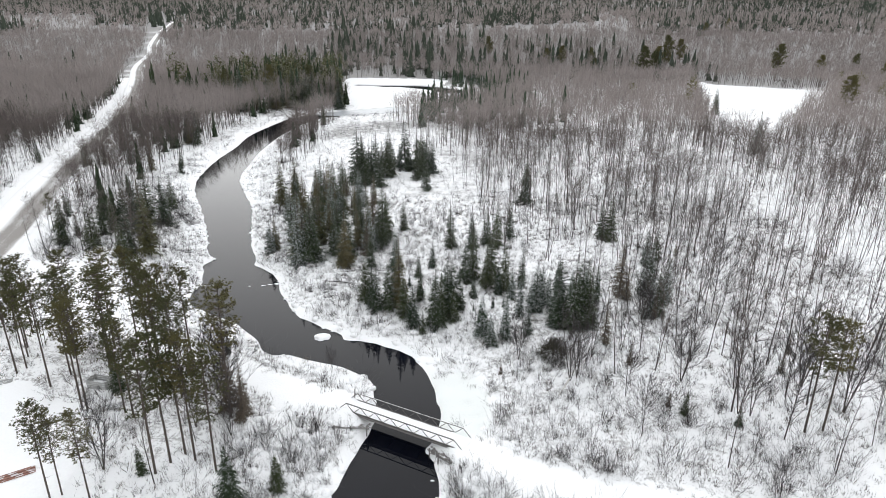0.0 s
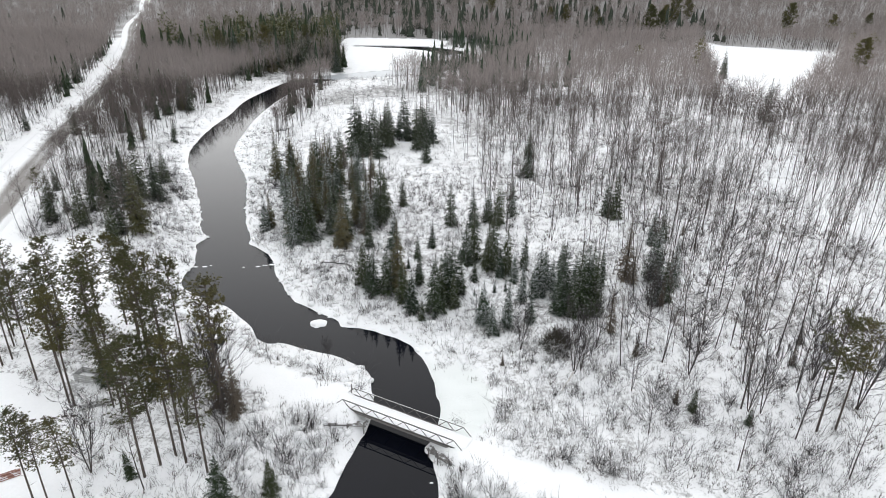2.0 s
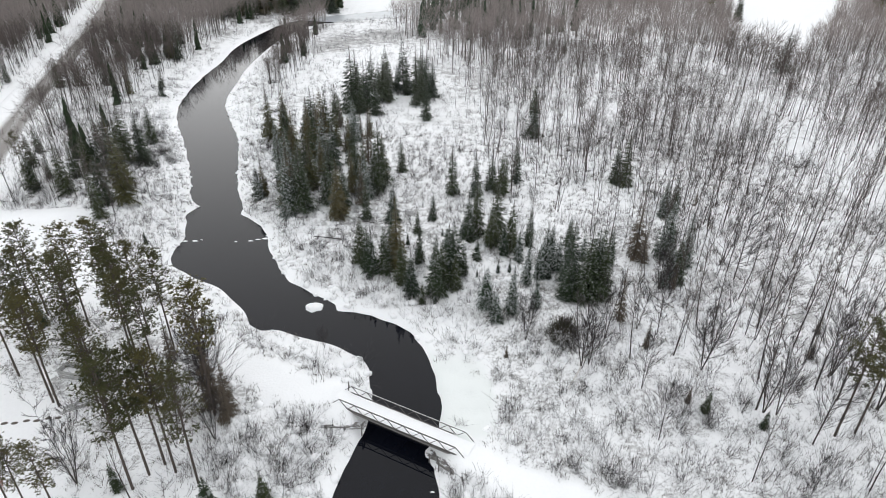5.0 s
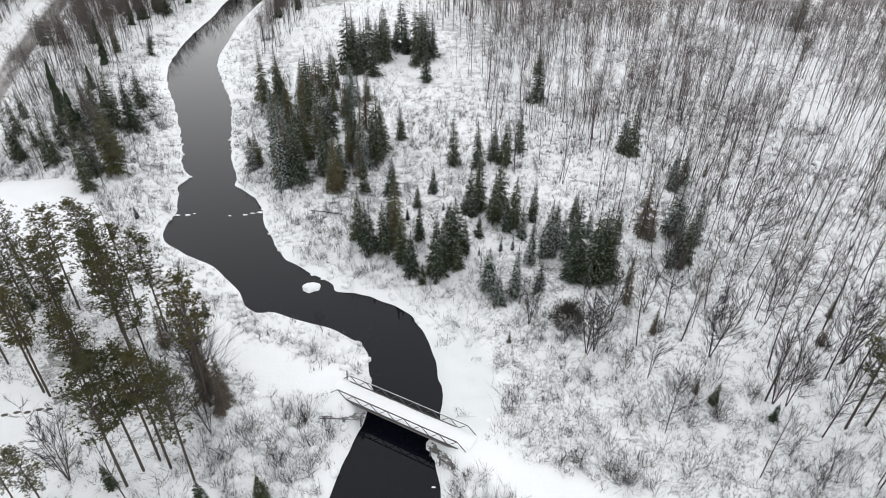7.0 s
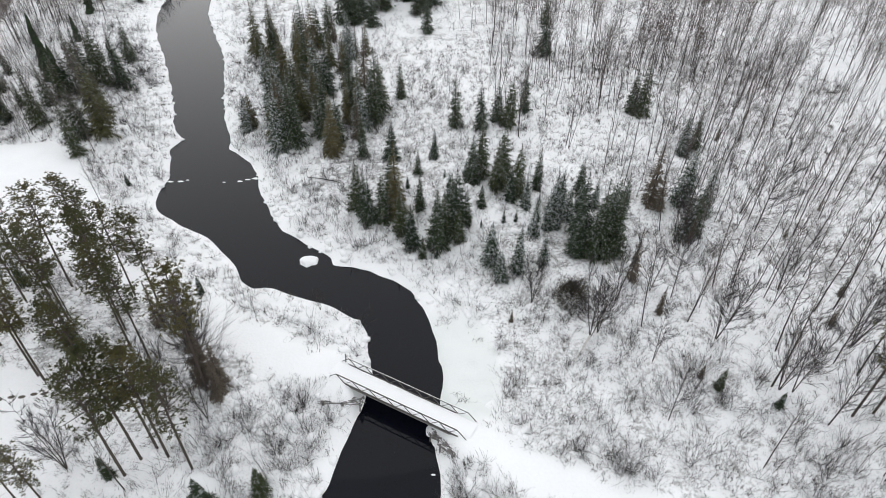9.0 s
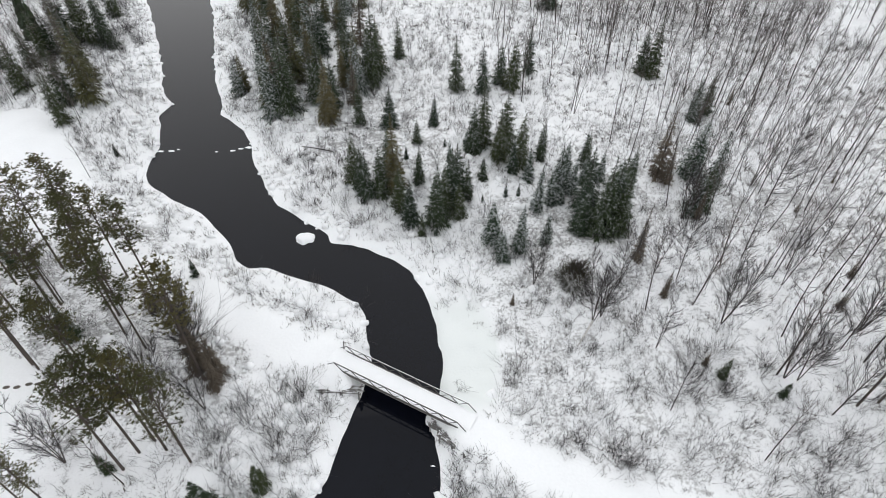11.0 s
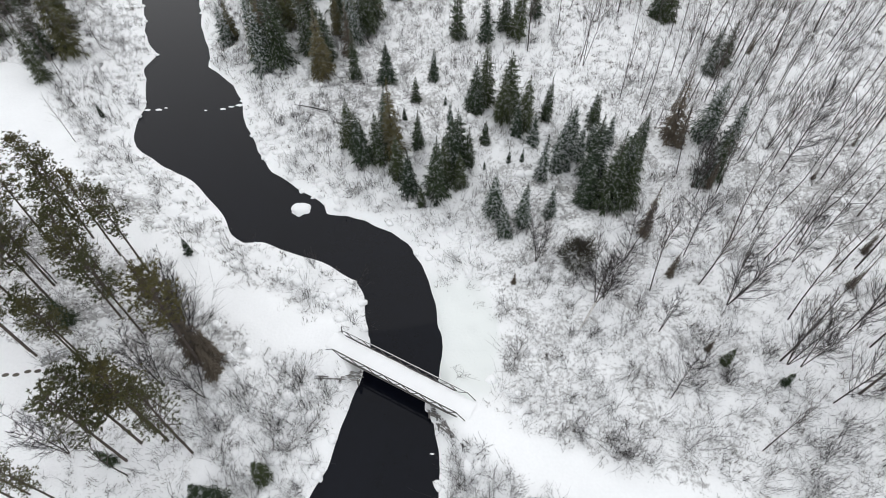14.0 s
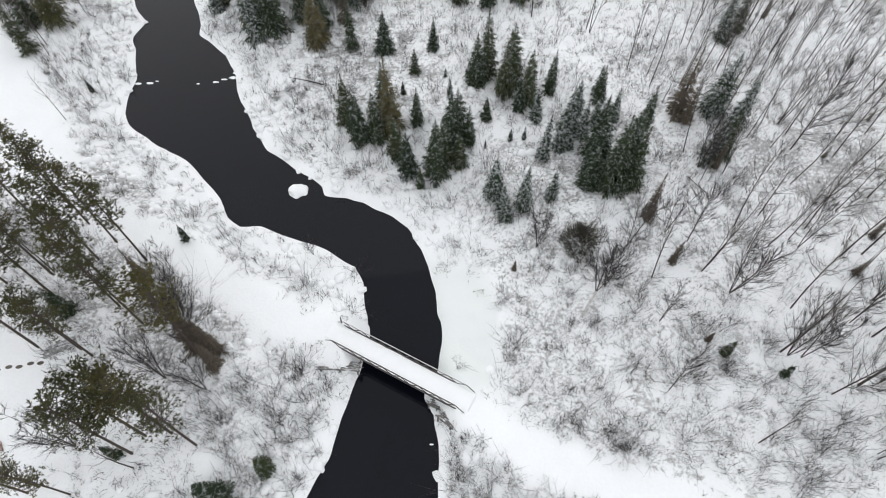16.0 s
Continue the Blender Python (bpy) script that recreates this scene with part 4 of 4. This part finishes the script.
log("fallen_log", (14.5, 6.1, gz(14.5, 6.1) + 0.35), (13.1, 4.0, gz(13.1, 4.0) + 0.04), 0.09, BIRCHBARK, "pale broken birch trunk leaning down onto snow")
log("fallen_log", (24.0, 18.0, gz(24, 18) + 0.1), (27.5, 12.5, gz(27.5, 12.5) + 0.1), 0.05, TIMBER, "dark fallen trunk lying in the snow")
log("fallen_log", (-10.2, 29.5, gz(-10.2, 29.5) + 0.2), (-14.0, 31.0, gz(-14, 31) + 0.25), 0.06, BARK, "thin fallen trunk in brush")
log("fallen_log", (36.5, 15.0, gz(36.5, 15) + 0.1), (41.0, 16.0, gz(41, 16) + 0.1), 0.05, TIMBER, "dark fallen trunk lying in the snow")


def crate():
    x, y = -28.7, 4.3
    c = empty("garden_crate", pose(x, y, gz(x, y) - 0.02, 0, 0, -12), "grey open-topped board crate in the snowy yard", "crate")
    for k in range(4):
        for s in (-1, 1):
            part("side_board", box(-1.0, 1.0, s * 0.55 - 0.015, s * 0.55 + 0.015, 0.03 + 0.2 * k, 0.2 + 0.2 * k, 0.004), GREYWOOD, c)
            part("end_board", box(s * 1.0 - 0.015, s * 1.0 + 0.015, -0.53, 0.53, 0.03 + 0.2 * k, 0.2 + 0.2 * k, 0.004), GREYWOOD, c)
    for sx in (-1, 1):
        for sy in (-1, 1):
            part("corner_post", box(sx * 0.95 - 0.04, sx * 0.95 + 0.04, sy * 0.49 - 0.04, sy * 0.49 + 0.04, 0, 0.86, 0.006), GREYWOOD, c)
    part("snow_fill", snow_strip(-0.92, 0.92, -0.46, 0.46, 0.25, 0.12, np.random.RandomState(2), 20, 7), SNOW, c, "snow lying inside the crate", shade=True)


def board_pile(x, y, turn, mat, label, length=2.4):
    p = empty("board_pile", pose(x, y, gz(x, y), 0, 0, turn), label, "boards")
    for k in range(5):
        part("board", box(-length / 2 + 0.1 * (k % 2), length / 2, -0.35 + 0.17 * k, -0.21 + 0.17 * k, 0.02, 0.09 + 0.04 * (k % 2), 0.005), mat, p)


crate()
board_pile(-26.0, 0.5, 30, GREYWOOD, "low pile of grey boards half under snow")
board_pile(-28.6, -7.5, 35, REDWOOD, "reddish boards stacked in the snowy yard", 2.8)
board_pile(-38.5, 4.5, 30, GREYWOOD, "low pile of grey boards half under snow")

def footprints():
    """A line of steps pressed into the yard's snow, each a shallow dark-rimmed hollow."""
    for k in range(7):
        px, py = -27.2 - 0.75 * k, -0.6 - 0.16 * k + 0.12 * (k % 2)
        a = np.arange(10) * 0.628
        ring = lambda rr, z: np.column_stack([np.cos(a) * rr * 1.4, np.sin(a) * rr * 0.8, np.full(10, z)])
        v = np.vstack([ring(0.19, 0.0), ring(0.14, 0.035), ring(0.09, 0.01), [(0, 0, 0.005)]])
        f = [(i, (i + 1) % 10, 10 + (i + 1) % 10) for i in range(10)] + [(i, 10 + (i + 1) % 10, 10 + i) for i in range(10)]
        f += [(10 + i, 10 + (i + 1) % 10, 20 + (i + 1) % 10) for i in range(10)] + [(10 + i, 20 + (i + 1) % 10, 20 + i) for i in range(10)] + [(20 + i, 20 + (i + 1) % 10, 30) for i in range(10)]
        ob = mesh_object("footprint", v, f, [GRASS])
        ob.matrix_world = pose(px, py, gz(px, py) + 0.01, 0, 0, 190)
        tagged(ob, "old footprint trodden down to the grass", "footprint", "line of footprints")


footprints()

# ---- brush, thickets and woods: more than one could count ----
r = np.random.RandomState(21)
brush = [[(*brush_shape(r, r.uniform(0.7, 1.7), 10, 0.55, 0.0125, 0.16, 2), 0)] for _ in range(14)]
tall_brush = [[(*brush_shape(r, r.uniform(1.8, 3.2), 13, 0.5, 0.0125, 0.2, 4), 0)] for _ in range(10)]
tuft = [[joined([blade(np.array((*p, -0.05)), np.array((*p, 0)) + unit(r.uniform(0, 6.28), r.uniform(0.5, 1.4)) * r.uniform(0.2, 0.5), unit(r.uniform(0, 6.28), 0) * 0.018) for p in r.normal(0, 0.2, (14, 2))]) + (0,)] for _ in range(8)]
CLEAR = lambda a, b: 1 - 0.96 * shelf(a, b)

x, y = random_places(r, 15000, (-54, 62, -20, 75), lambda a, b: open_land(a, b, 0.7, 1.35) * np.clip(0.2 + 0.2 * smooth((b - 18) / 15) + 0.84 * (vnoise(a, b, 4, 31) > 0.55 - 0.1 * smooth((b - 18) / 15)), 0, 1) * in_view(a, b, 4) * CLEAR(a, b) * 0.62)
scatter("underbrush", brush, x, y, r.uniform(0.4, 1.2, len(x)), [BRUSH], "bare grey brush poking through snow", "shrub", r)
x, y = random_places(r, 9500, (-54, 62, -20, 105), lambda a, b: open_land(a, b, 1.8, 2.4) * (0.12 + 0.88 * (vnoise(a, b, 7, 33) > 0.5)) * in_view(a, b, 4) * CLEAR(a, b) * 0.45)
scatter("alder_thicket", tall_brush, x, y, r.uniform(0.5, 1.15, len(x)), [BRUSH], "tall bare alder thicket in snow", "shrub", r)
x, y = random_places(r, 17000, (-54, 60, -20, 70), lambda a, b: open_land(a, b, 0.35, 1.15) * in_view(a, b, 4) * CLEAR(a, b) * 0.75)
scatter("grass_tufts", tuft, x, y, r.uniform(0.5, 1.4, len(x)), [GRASS], "dead grass tufts in snow", "grass", r)
q = np.random.RandomState(57)
matted = [[(*brush_shape(q, q.uniform(0.7, 1.3), 22, 0.75, 0.014, 0.22, 3), 0)] for _ in range(8)]
x, y = random_places(q, 6800, (-66, 18, -16, 110), lambda a, b: open_land(a, b, 0.55, 1.5) * (shore(a, b) < 16) * CLEAR(a, b) * in_view(a, b, 2) * (0.05 + 0.95 * (vnoise(a, b, 3.2, 91) > 0.5)) * (1 - smooth((shore(a, b) - 8) / 8)) * 0.9)
scatter("bank_brush", matted, x, y, q.uniform(0.5, 1.1, len(x)), [BRUSH], "matted brown brush along the snowy river bank", "shrub", q)
x, y = random_places(r, 9000, (-120, 40, 60, 215), lambda a, b: (shore(a, b) > 1.6) * (from_road(a, b) > 6) * in_view(a, b) * np.where(a > -8, 0.14, 0.6))
scatter("meadow_brush", [[(*brush_shape(r, r.uniform(1.6, 2.5), 7, 0.5, 0.024, 0.5, 3), 0)] for _ in range(8)], x, y, r.uniform(0.5, 0.95, len(x)), [BRUSH], "bare shrubs on the snowy meadow", "shrub", r)
x, y = random_places(r, 3000, (-110, -44, 8, 80), lambda a, b: open_land(a, b, 2, 3) * in_view(a, b) * (0.3 + 0.7 * (vnoise(a, b, 7, 37) > 0.45)))
scatter("roadside_brush", tall_brush, x, y, r.uniform(0.5, 1.05, len(x)), [BRUSH], "bare brush between the road and the river", "shrub", r)


def hummock(q):
    """A low snow-capped tussock, lopsided, sunk into the ground."""
    k = 7
    a = np.arange(k) * 6.283 / k
    w = q.uniform(0.75, 1.25, k)
    ring = lambda rr, z: np.column_stack([np.cos(a) * rr * w, np.sin(a) * rr * w * 0.85, np.full(k, z) + q.uniform(-0.04, 0.04, k)])
    v = np.vstack([ring(0.40, -0.12), ring(0.44, 0.10), ring(0.27, 0.25), [(q.uniform(-0.08, 0.08), q.uniform(-0.08, 0.08), 0.30)]])
    f = []
    for lo in (0, k):
        f += [(lo + i, lo + (i + 1) % k, lo + k + (i + 1) % k) for i in range(k)] + [(lo + i, lo + k + (i + 1) % k, lo + k + i) for i in range(k)]
    return [(v, np.array(f + [(2 * k + i, 2 * k + (i + 1) % k, 3 * k) for i in range(k)]), 0)]


x, y = random_places(q, 9000, (-66, 34, -18, 100), lambda a, b: (shore(a, b) > -0.02) * (from_trail(a, b) > 2.0) * (1 - shelf(a, b)) * in_view(a, b, 2) * np.clip(1.15 - shore(a, b) / 14, 0.1, 1) * (shore(a, b) < 26) * (0.25 + 0.75 * (vnoise(a, b, 3.0, 95) > 0.45)) * ~inside(a, b, YARD) * ~inside(a, b, FIELD))
tussocks = scatter("snow_hummocks", [hummock(q) for _ in range(10)], x, y, q.uniform(0.5, 1.35, len(x)) * np.where(shore(x, y) < 1.2, 0.8, 1.0), [SNOW], "snow-capped tussocks along the river banks", "snow", q, 0.04)
tussocks.data.polygons.foreach_set("use_smooth", np.ones(len(tussocks.data.polygons), bool))


def wood_tree(q, h, n, rad, low=0.35, spread=0.4, twig=0.02, fork=0):
    """A slim leafless tree of a wood: bent stem, a few limbs, and an oval haze of fine ascending branches."""
    lean, bow = q.normal(0, 0.05, 2) * h, q.normal(0, 0.025, 2) * h
    at = lambda f: np.array((lean[0] * f + bow[0] * f * (1 - f) * 4, lean[1] * f + bow[1] * f * (1 - f) * 4, h * f))
    wood = [tube([at(0) - (0, 0, 0.3), at(0.35), at(0.7), at(1.0)], [rad, rad * 0.72, rad * 0.4, rad * 0.1], 3)]
    fine = []
    starts = [(at(f), h * spread * 0.35) for f in low + (0.95 - low) * q.rand(6)]
    for _ in range(fork):
        f, w = q.uniform(low, 0.8), unit(q.uniform(0, 6.28), q.uniform(0.7, 1.2))
        L = h * (1.05 - f) * 0.7
        wood.append(spike(at(f), at(f) + w * L, rad * 0.42))
        starts += [(at(f) + w * L * g, h * spread * 0.45) for g in (0.35, 0.6, 0.85)]
    for _ in range(n):
        c, L = starts[q.randint(len(starts))]
        w = unit(q.uniform(0, 6.28), q.uniform(0.15, 1.2))
        s = np.cross(w, unit(q.uniform(0, 6.28), 0))
        g = q.uniform(0.0, 0.35)
        fine.append(blade(c + w * L * g, c + w * L * (g + q.uniform(0.4, 1.0)), s / (np.linalg.norm(s) + 1e-9) * twig))
    return [(*joined(wood), 0), (*joined(fine), 1)]


def crown_tree(q, h, n, rad, twig):
    """A far leafless tree: stem and a rounded crown of fine upswept twigs."""
    wood = spike((0, 0, -0.3), (q.normal(0, 0.3), q.normal(0, 0.3), h * 0.95), rad)
    fine = []
    for _ in range(n):
        w = unit(q.uniform(0, 6.28), math.asin(q.uniform(-0.8, 0.9)))
        c = np.array((0, 0, h * 0.62)) + w * (h * 0.17, h * 0.17, h * 0.32) * q.uniform(0.3, 1.0)
        d = unit(math.atan2(w[1], w[0]) + q.uniform(-0.6, 0.6), q.uniform(0.6, 1.4))
        s = np.cross(d, unit(q.uniform(0, 6.28), 0))
        fine.append(blade(c, c + d * h * q.uniform(0.1, 0.24), s / (np.linalg.norm(s) + 1e-9) * twig))
    return [(*wood, 0), (*joined(fine), 1)]


def far_conifer(q, h, wide, layers, sides):
    """A far conifer: ragged tiers, open below."""
    out = []
    for k in range(layers):
        z0, z1 = h * (0.06 + 0.9 * k / layers), h * (0.06 + 0.9 * (k + 1.8) / layers)
        rad = wide * (1 - 0.85 * k / layers)
        a = np.arange(sides) * 6.283 / sides + q.uniform(0, 1)
        rr = rad * q.uniform(0.45, 1.25, sides)
        v = np.vstack([np.column_stack([np.cos(a) * rr, np.sin(a) * rr, z0 - q.uniform(0, 0.08, sides) * h]), [(0, 0, min(z1, h))]])
        out.append((v, np.array([(i, (i + 1) % sides, sides) for i in range(sides)])))
    return [(*joined(out), 0)]


def far_pine(q, h):
    """A far pine: stem and a rounded, ragged crown of needle bunches."""
    out = [spike((0, 0, -0.3), (0, 0, h), 0.16)]
    for _ in range(90):
        w = unit(q.uniform(0, 6.28), math.asin(q.uniform(-0.6, 1)))
        c = np.array((0, 0, h * 0.66)) + w * (2.0, 2.0, h * 0.32) * q.uniform(0.45, 1.0)
        s = unit(q.uniform(0, 6.28), q.uniform(-0.5, 0.5)) * 0.3
        out.append(blade(c, c + unit(q.uniform(0, 6.28), q.uniform(-0.2, 1.0)) * 0.9, s))
    return [(*joined(out), 0)]


near_bare = [wood_tree(r, r.uniform(7.5, 10.5), 60, 0.052, 0.35, 0.32, 0.009, 6) for _ in range(16)]
mid_bare = [wood_tree(r, r.uniform(8.5, 11.5), 84, 0.058, 0.36, 0.42, 0.019, 5) for _ in range(16)]
back_bare = [crown_tree(r, r.uniform(11, 14), 40, 0.11, 0.05) for _ in range(10)]
hill_bare = [crown_tree(r, r.uniform(10, 14), 18, 0.2, 0.32) for _ in range(8)]
mid_con = [far_conifer(r, r.uniform(8, 12), 1.5, 12, 9) for _ in range(10)]
back_con = [far_conifer(r, r.uniform(10, 14), 2.3, 5, 6) for _ in range(8)]
back_pine = [far_pine(r, r.uniform(11, 15)) for _ in range(6)]
gaps = lambda a, b, s: 0.35 + 0.65 * (vnoise(a, b, 11, s) > 0.4)

arching = [[(*brush_shape(r, r.uniform(1.8, 3.0), 22, 0.7, 0.012, 0.22, 5), 0)] for _ in range(8)]
x, y = random_places(r, 700, (2.6, 46, -19, 12), lambda a, b: open_land(a, b, 0.9, 2.4) * (1 - shelf(a, b)) * in_view(a, b, 2) * (0.35 + 0.65 * (vnoise(a, b, 6, 83) > 0.45)) * np.where(b < 0, 1, 0.55))
x4, y4 = random_places(r, 120, (2.8, 17, -17, -4.6), lambda a, b: open_land(a, b, 0.6, 2.1) * 0.9)
x2, y2 = random_places(r, 150, (-15, -5, -14, 0), lambda a, b: open_land(a, b, 0.8, 2.4) * (0.3 + 0.7 * (vnoise(a, b, 5, 85) > 0.45)))
x3, y3 = random_places(r, 620, (-56, 0, 8, 70), lambda a, b: open_land(a, b, 1.4, 1.9) * (shore(a, b) < 14) * (0.3 + 0.7 * (vnoise(a, b, 5, 87) > 0.45)))
x, y = np.concatenate([x, x2, x3, x4, (-4.7, -4.9, -8.9, -8.3)]), np.concatenate([y, y2, y3, y4, (4.4, 8.3, 6.9, 6.6)])
scatter("willow_brush", arching, x, y, r.uniform(0.45, 1.05, len(x)), [BRUSH], "wide bare willow brush with arching stems", "shrub", r)

streaming = [[(*brush_shape(r, r.uniform(3.0, 4.6), 24, 0.85, 0.012, 0.3, 5), 0)] for _ in range(6)]
x, y = random_places(r, 75, (10, 34, -16, 4), lambda a, b: open_land(a, b, 2, 4.2) * in_view(a, b, 0) * (vnoise(a, b, 6, 89) > 0.42))
scatter("bowed_willow", streaming, x, y, r.uniform(0.7, 1.05, len(x)), [BRUSH], "long bowed willow stems pressed down by snow", "shrub", r)

x, y = random_places(r, 680, (10, 62, -14, 62), lambda a, b: open_land(a, b, 9, 3) * (np.hypot(a - 6, b - 24) > 17) * in_view(a, b, 2) * smooth((a - 14 + 0.5 * (b - 20)) / 26) * (0.3 + 0.5 * (vnoise(a, b, 9, 35) > 0.4)))
scatter("sapling_wood", near_bare, x, y, r.uniform(0.65, 1.1, len(x)), [BARK, TWIG], "slim grey leafless trees standing close in snow", "woodland", r)


def east_wood(a, b):
    edge = smooth((a - 6 + 0.25 * (b - 60)) / 20) * (b > 58) + (a >= 62)
    return open_land(a, b, 16, 4) * in_view(a, b) * np.clip(edge, 0, 1) * 0.8 * gaps(a, b, 91)


x, y = random_places(r, 6600, (-30, 150, -10, 135), lambda a, b: east_wood(a, b) * np.where(b < 56, 0.55, 0.9))
scatter("leafless_wood", mid_bare, x, y, r.uniform(0.65, 1.1, len(x)), [BARK, TWIG], "grey-brown leafless wood on snow", "woodland", r)
x, y = random_places(r, 8500, (-30, 280, 125, 290), east_wood)
# far crowns from here on carry haze in their twig colour
scatter("leafless_wood", back_bare, x, y, r.uniform(0.65, 1.0, len(x)), [PALEBARK, HAZETWIG], "grey-brown leafless wood before the pond", "woodland", r)
x, y = random_places(r, 4600, (-150, -34, 10, 140), lambda a, b: open_land(a, b, 8, 4) * in_view(a, b) * np.where((a > -66) & (b < 80), 0.3, 0.95))
scatter("leafless_wood", mid_bare, x, y, r.uniform(0.65, 1.05, len(x)), [BARK, TWIG], "grey-brown leafless wood beside the road", "woodland", r)
x, y = random_places(r, 9000, (-290, -40, 130, 300), lambda a, b: open_land(a, b, 8, 3) * in_view(a, b) * 0.95)
scatter("leafless_wood", back_bare, x, y, r.uniform(0.7, 1.0, len(x)), [PALEBARK, HAZETWIG], "grey-brown leafless wood along the far road", "woodland", r)
x, y = random_places(r, 3200, (-230, -38, 50, 330), lambda a, b: open_land(a, b, 8, 4) * in_view(a, b) * (0.08 + 0.5 * (vnoise(a, b, 30, 41) > 0.66)))
scatter("conifer_wood", mid_con, x, y, r.uniform(0.5, 0.95, len(x)), [SPRUCE], "dark scattered conifers beside the road", "woodland", r)
ragged = lambda a, b, s: 14 * (vnoise(a, b, 12, s) - 0.5)
for n_trees, kinds, leaf, words in ((520, mid_con, SPRUCE, "dense dark conifer wood behind the river bend"), (300, back_pine, PINE, "olive pines in the wood behind the river bend"), (200, mid_con, FROSTED, "pale frosted conifers behind the river bend")):
    x, y = random_places(r, n_trees, (-165, -40, 208, 390), lambda a, b: open_land(a + ragged(a, b, 61) * 0.3, b, 6, 4) * in_view(a, b) * smooth((a + 140 + 2 * ragged(a, b, 62)) / 40) * smooth((b - 205 + ragged(a, b, 65)) / 25) * 0.85)
    scatter("conifer_wood", kinds, x, y, r.uniform(0.9, 1.6, len(x)), [leaf], words, "woodland", r)
x, y = random_places(r, 900, (-8, 70, 140, 420), lambda a, b: open_land(a, b, 5, 4) * in_view(a, b) * smooth((34 + 2 * ragged(a, b, 63) - a + 0.05 * b) / 24) * smooth((b - 150 + 3 * ragged(a, b, 64)) / 50) * 0.7)
scatter("frosted_wood", mid_con, x, y, r.uniform(0.6, 1.25, len(x)), [FROSTED], "frosted grey-green conifers by the river bend", "woodland", r)
x, y = random_places(r, 900, (20, 460, 190, 520), lambda a, b: open_land(a, b, 6, 4) * in_view(a, b) * (vnoise(a, b, 45, 47) > 0.78) * 0.6)
scatter("pine_wood", back_pine, x, y, r.uniform(0.7, 1.2, len(x)), [PINE], "clumps of green pines in leafless wood", "woodland", r)
x, y = random_places(r, 17500, (-460, 560, 280, 640), lambda a, b: open_land(a, b, 8, 4) * in_view(a, b) * 0.9)
scatter("leafless_wood", [crown_tree(r, r.uniform(11, 14), 26, 0.12, 0.11) for _ in range(10)], x, y, r.uniform(0.8, 1.2, len(x)), [PALEBARK, HAZETWIG], "far leafless wood on rising land", "woodland", r)
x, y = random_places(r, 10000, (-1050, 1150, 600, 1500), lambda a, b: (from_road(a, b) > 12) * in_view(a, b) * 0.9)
scatter("leafless_wood", hill_bare, x, y, r.uniform(1.0, 1.7, len(x)), [PALEBARK, HAZETWIG], "far leafless wood on the hillside", "woodland", r)
x, y = random_places(r, 17000, (-1050, 1150, 390, 1700), lambda a, b: open_land(a, b, 6, 12) * in_view(a, b) * (vnoise(a, b * 0.6, 110, 51) > 0.56 - 0.36 * smooth((b - 600) / 400)) * 0.8)
scatter("conifer_wood", back_con, x, y, r.uniform(0.8, 1.6, len(x)), [FARGREEN], "dark conifer wood on the far hillside", "woodland", r)
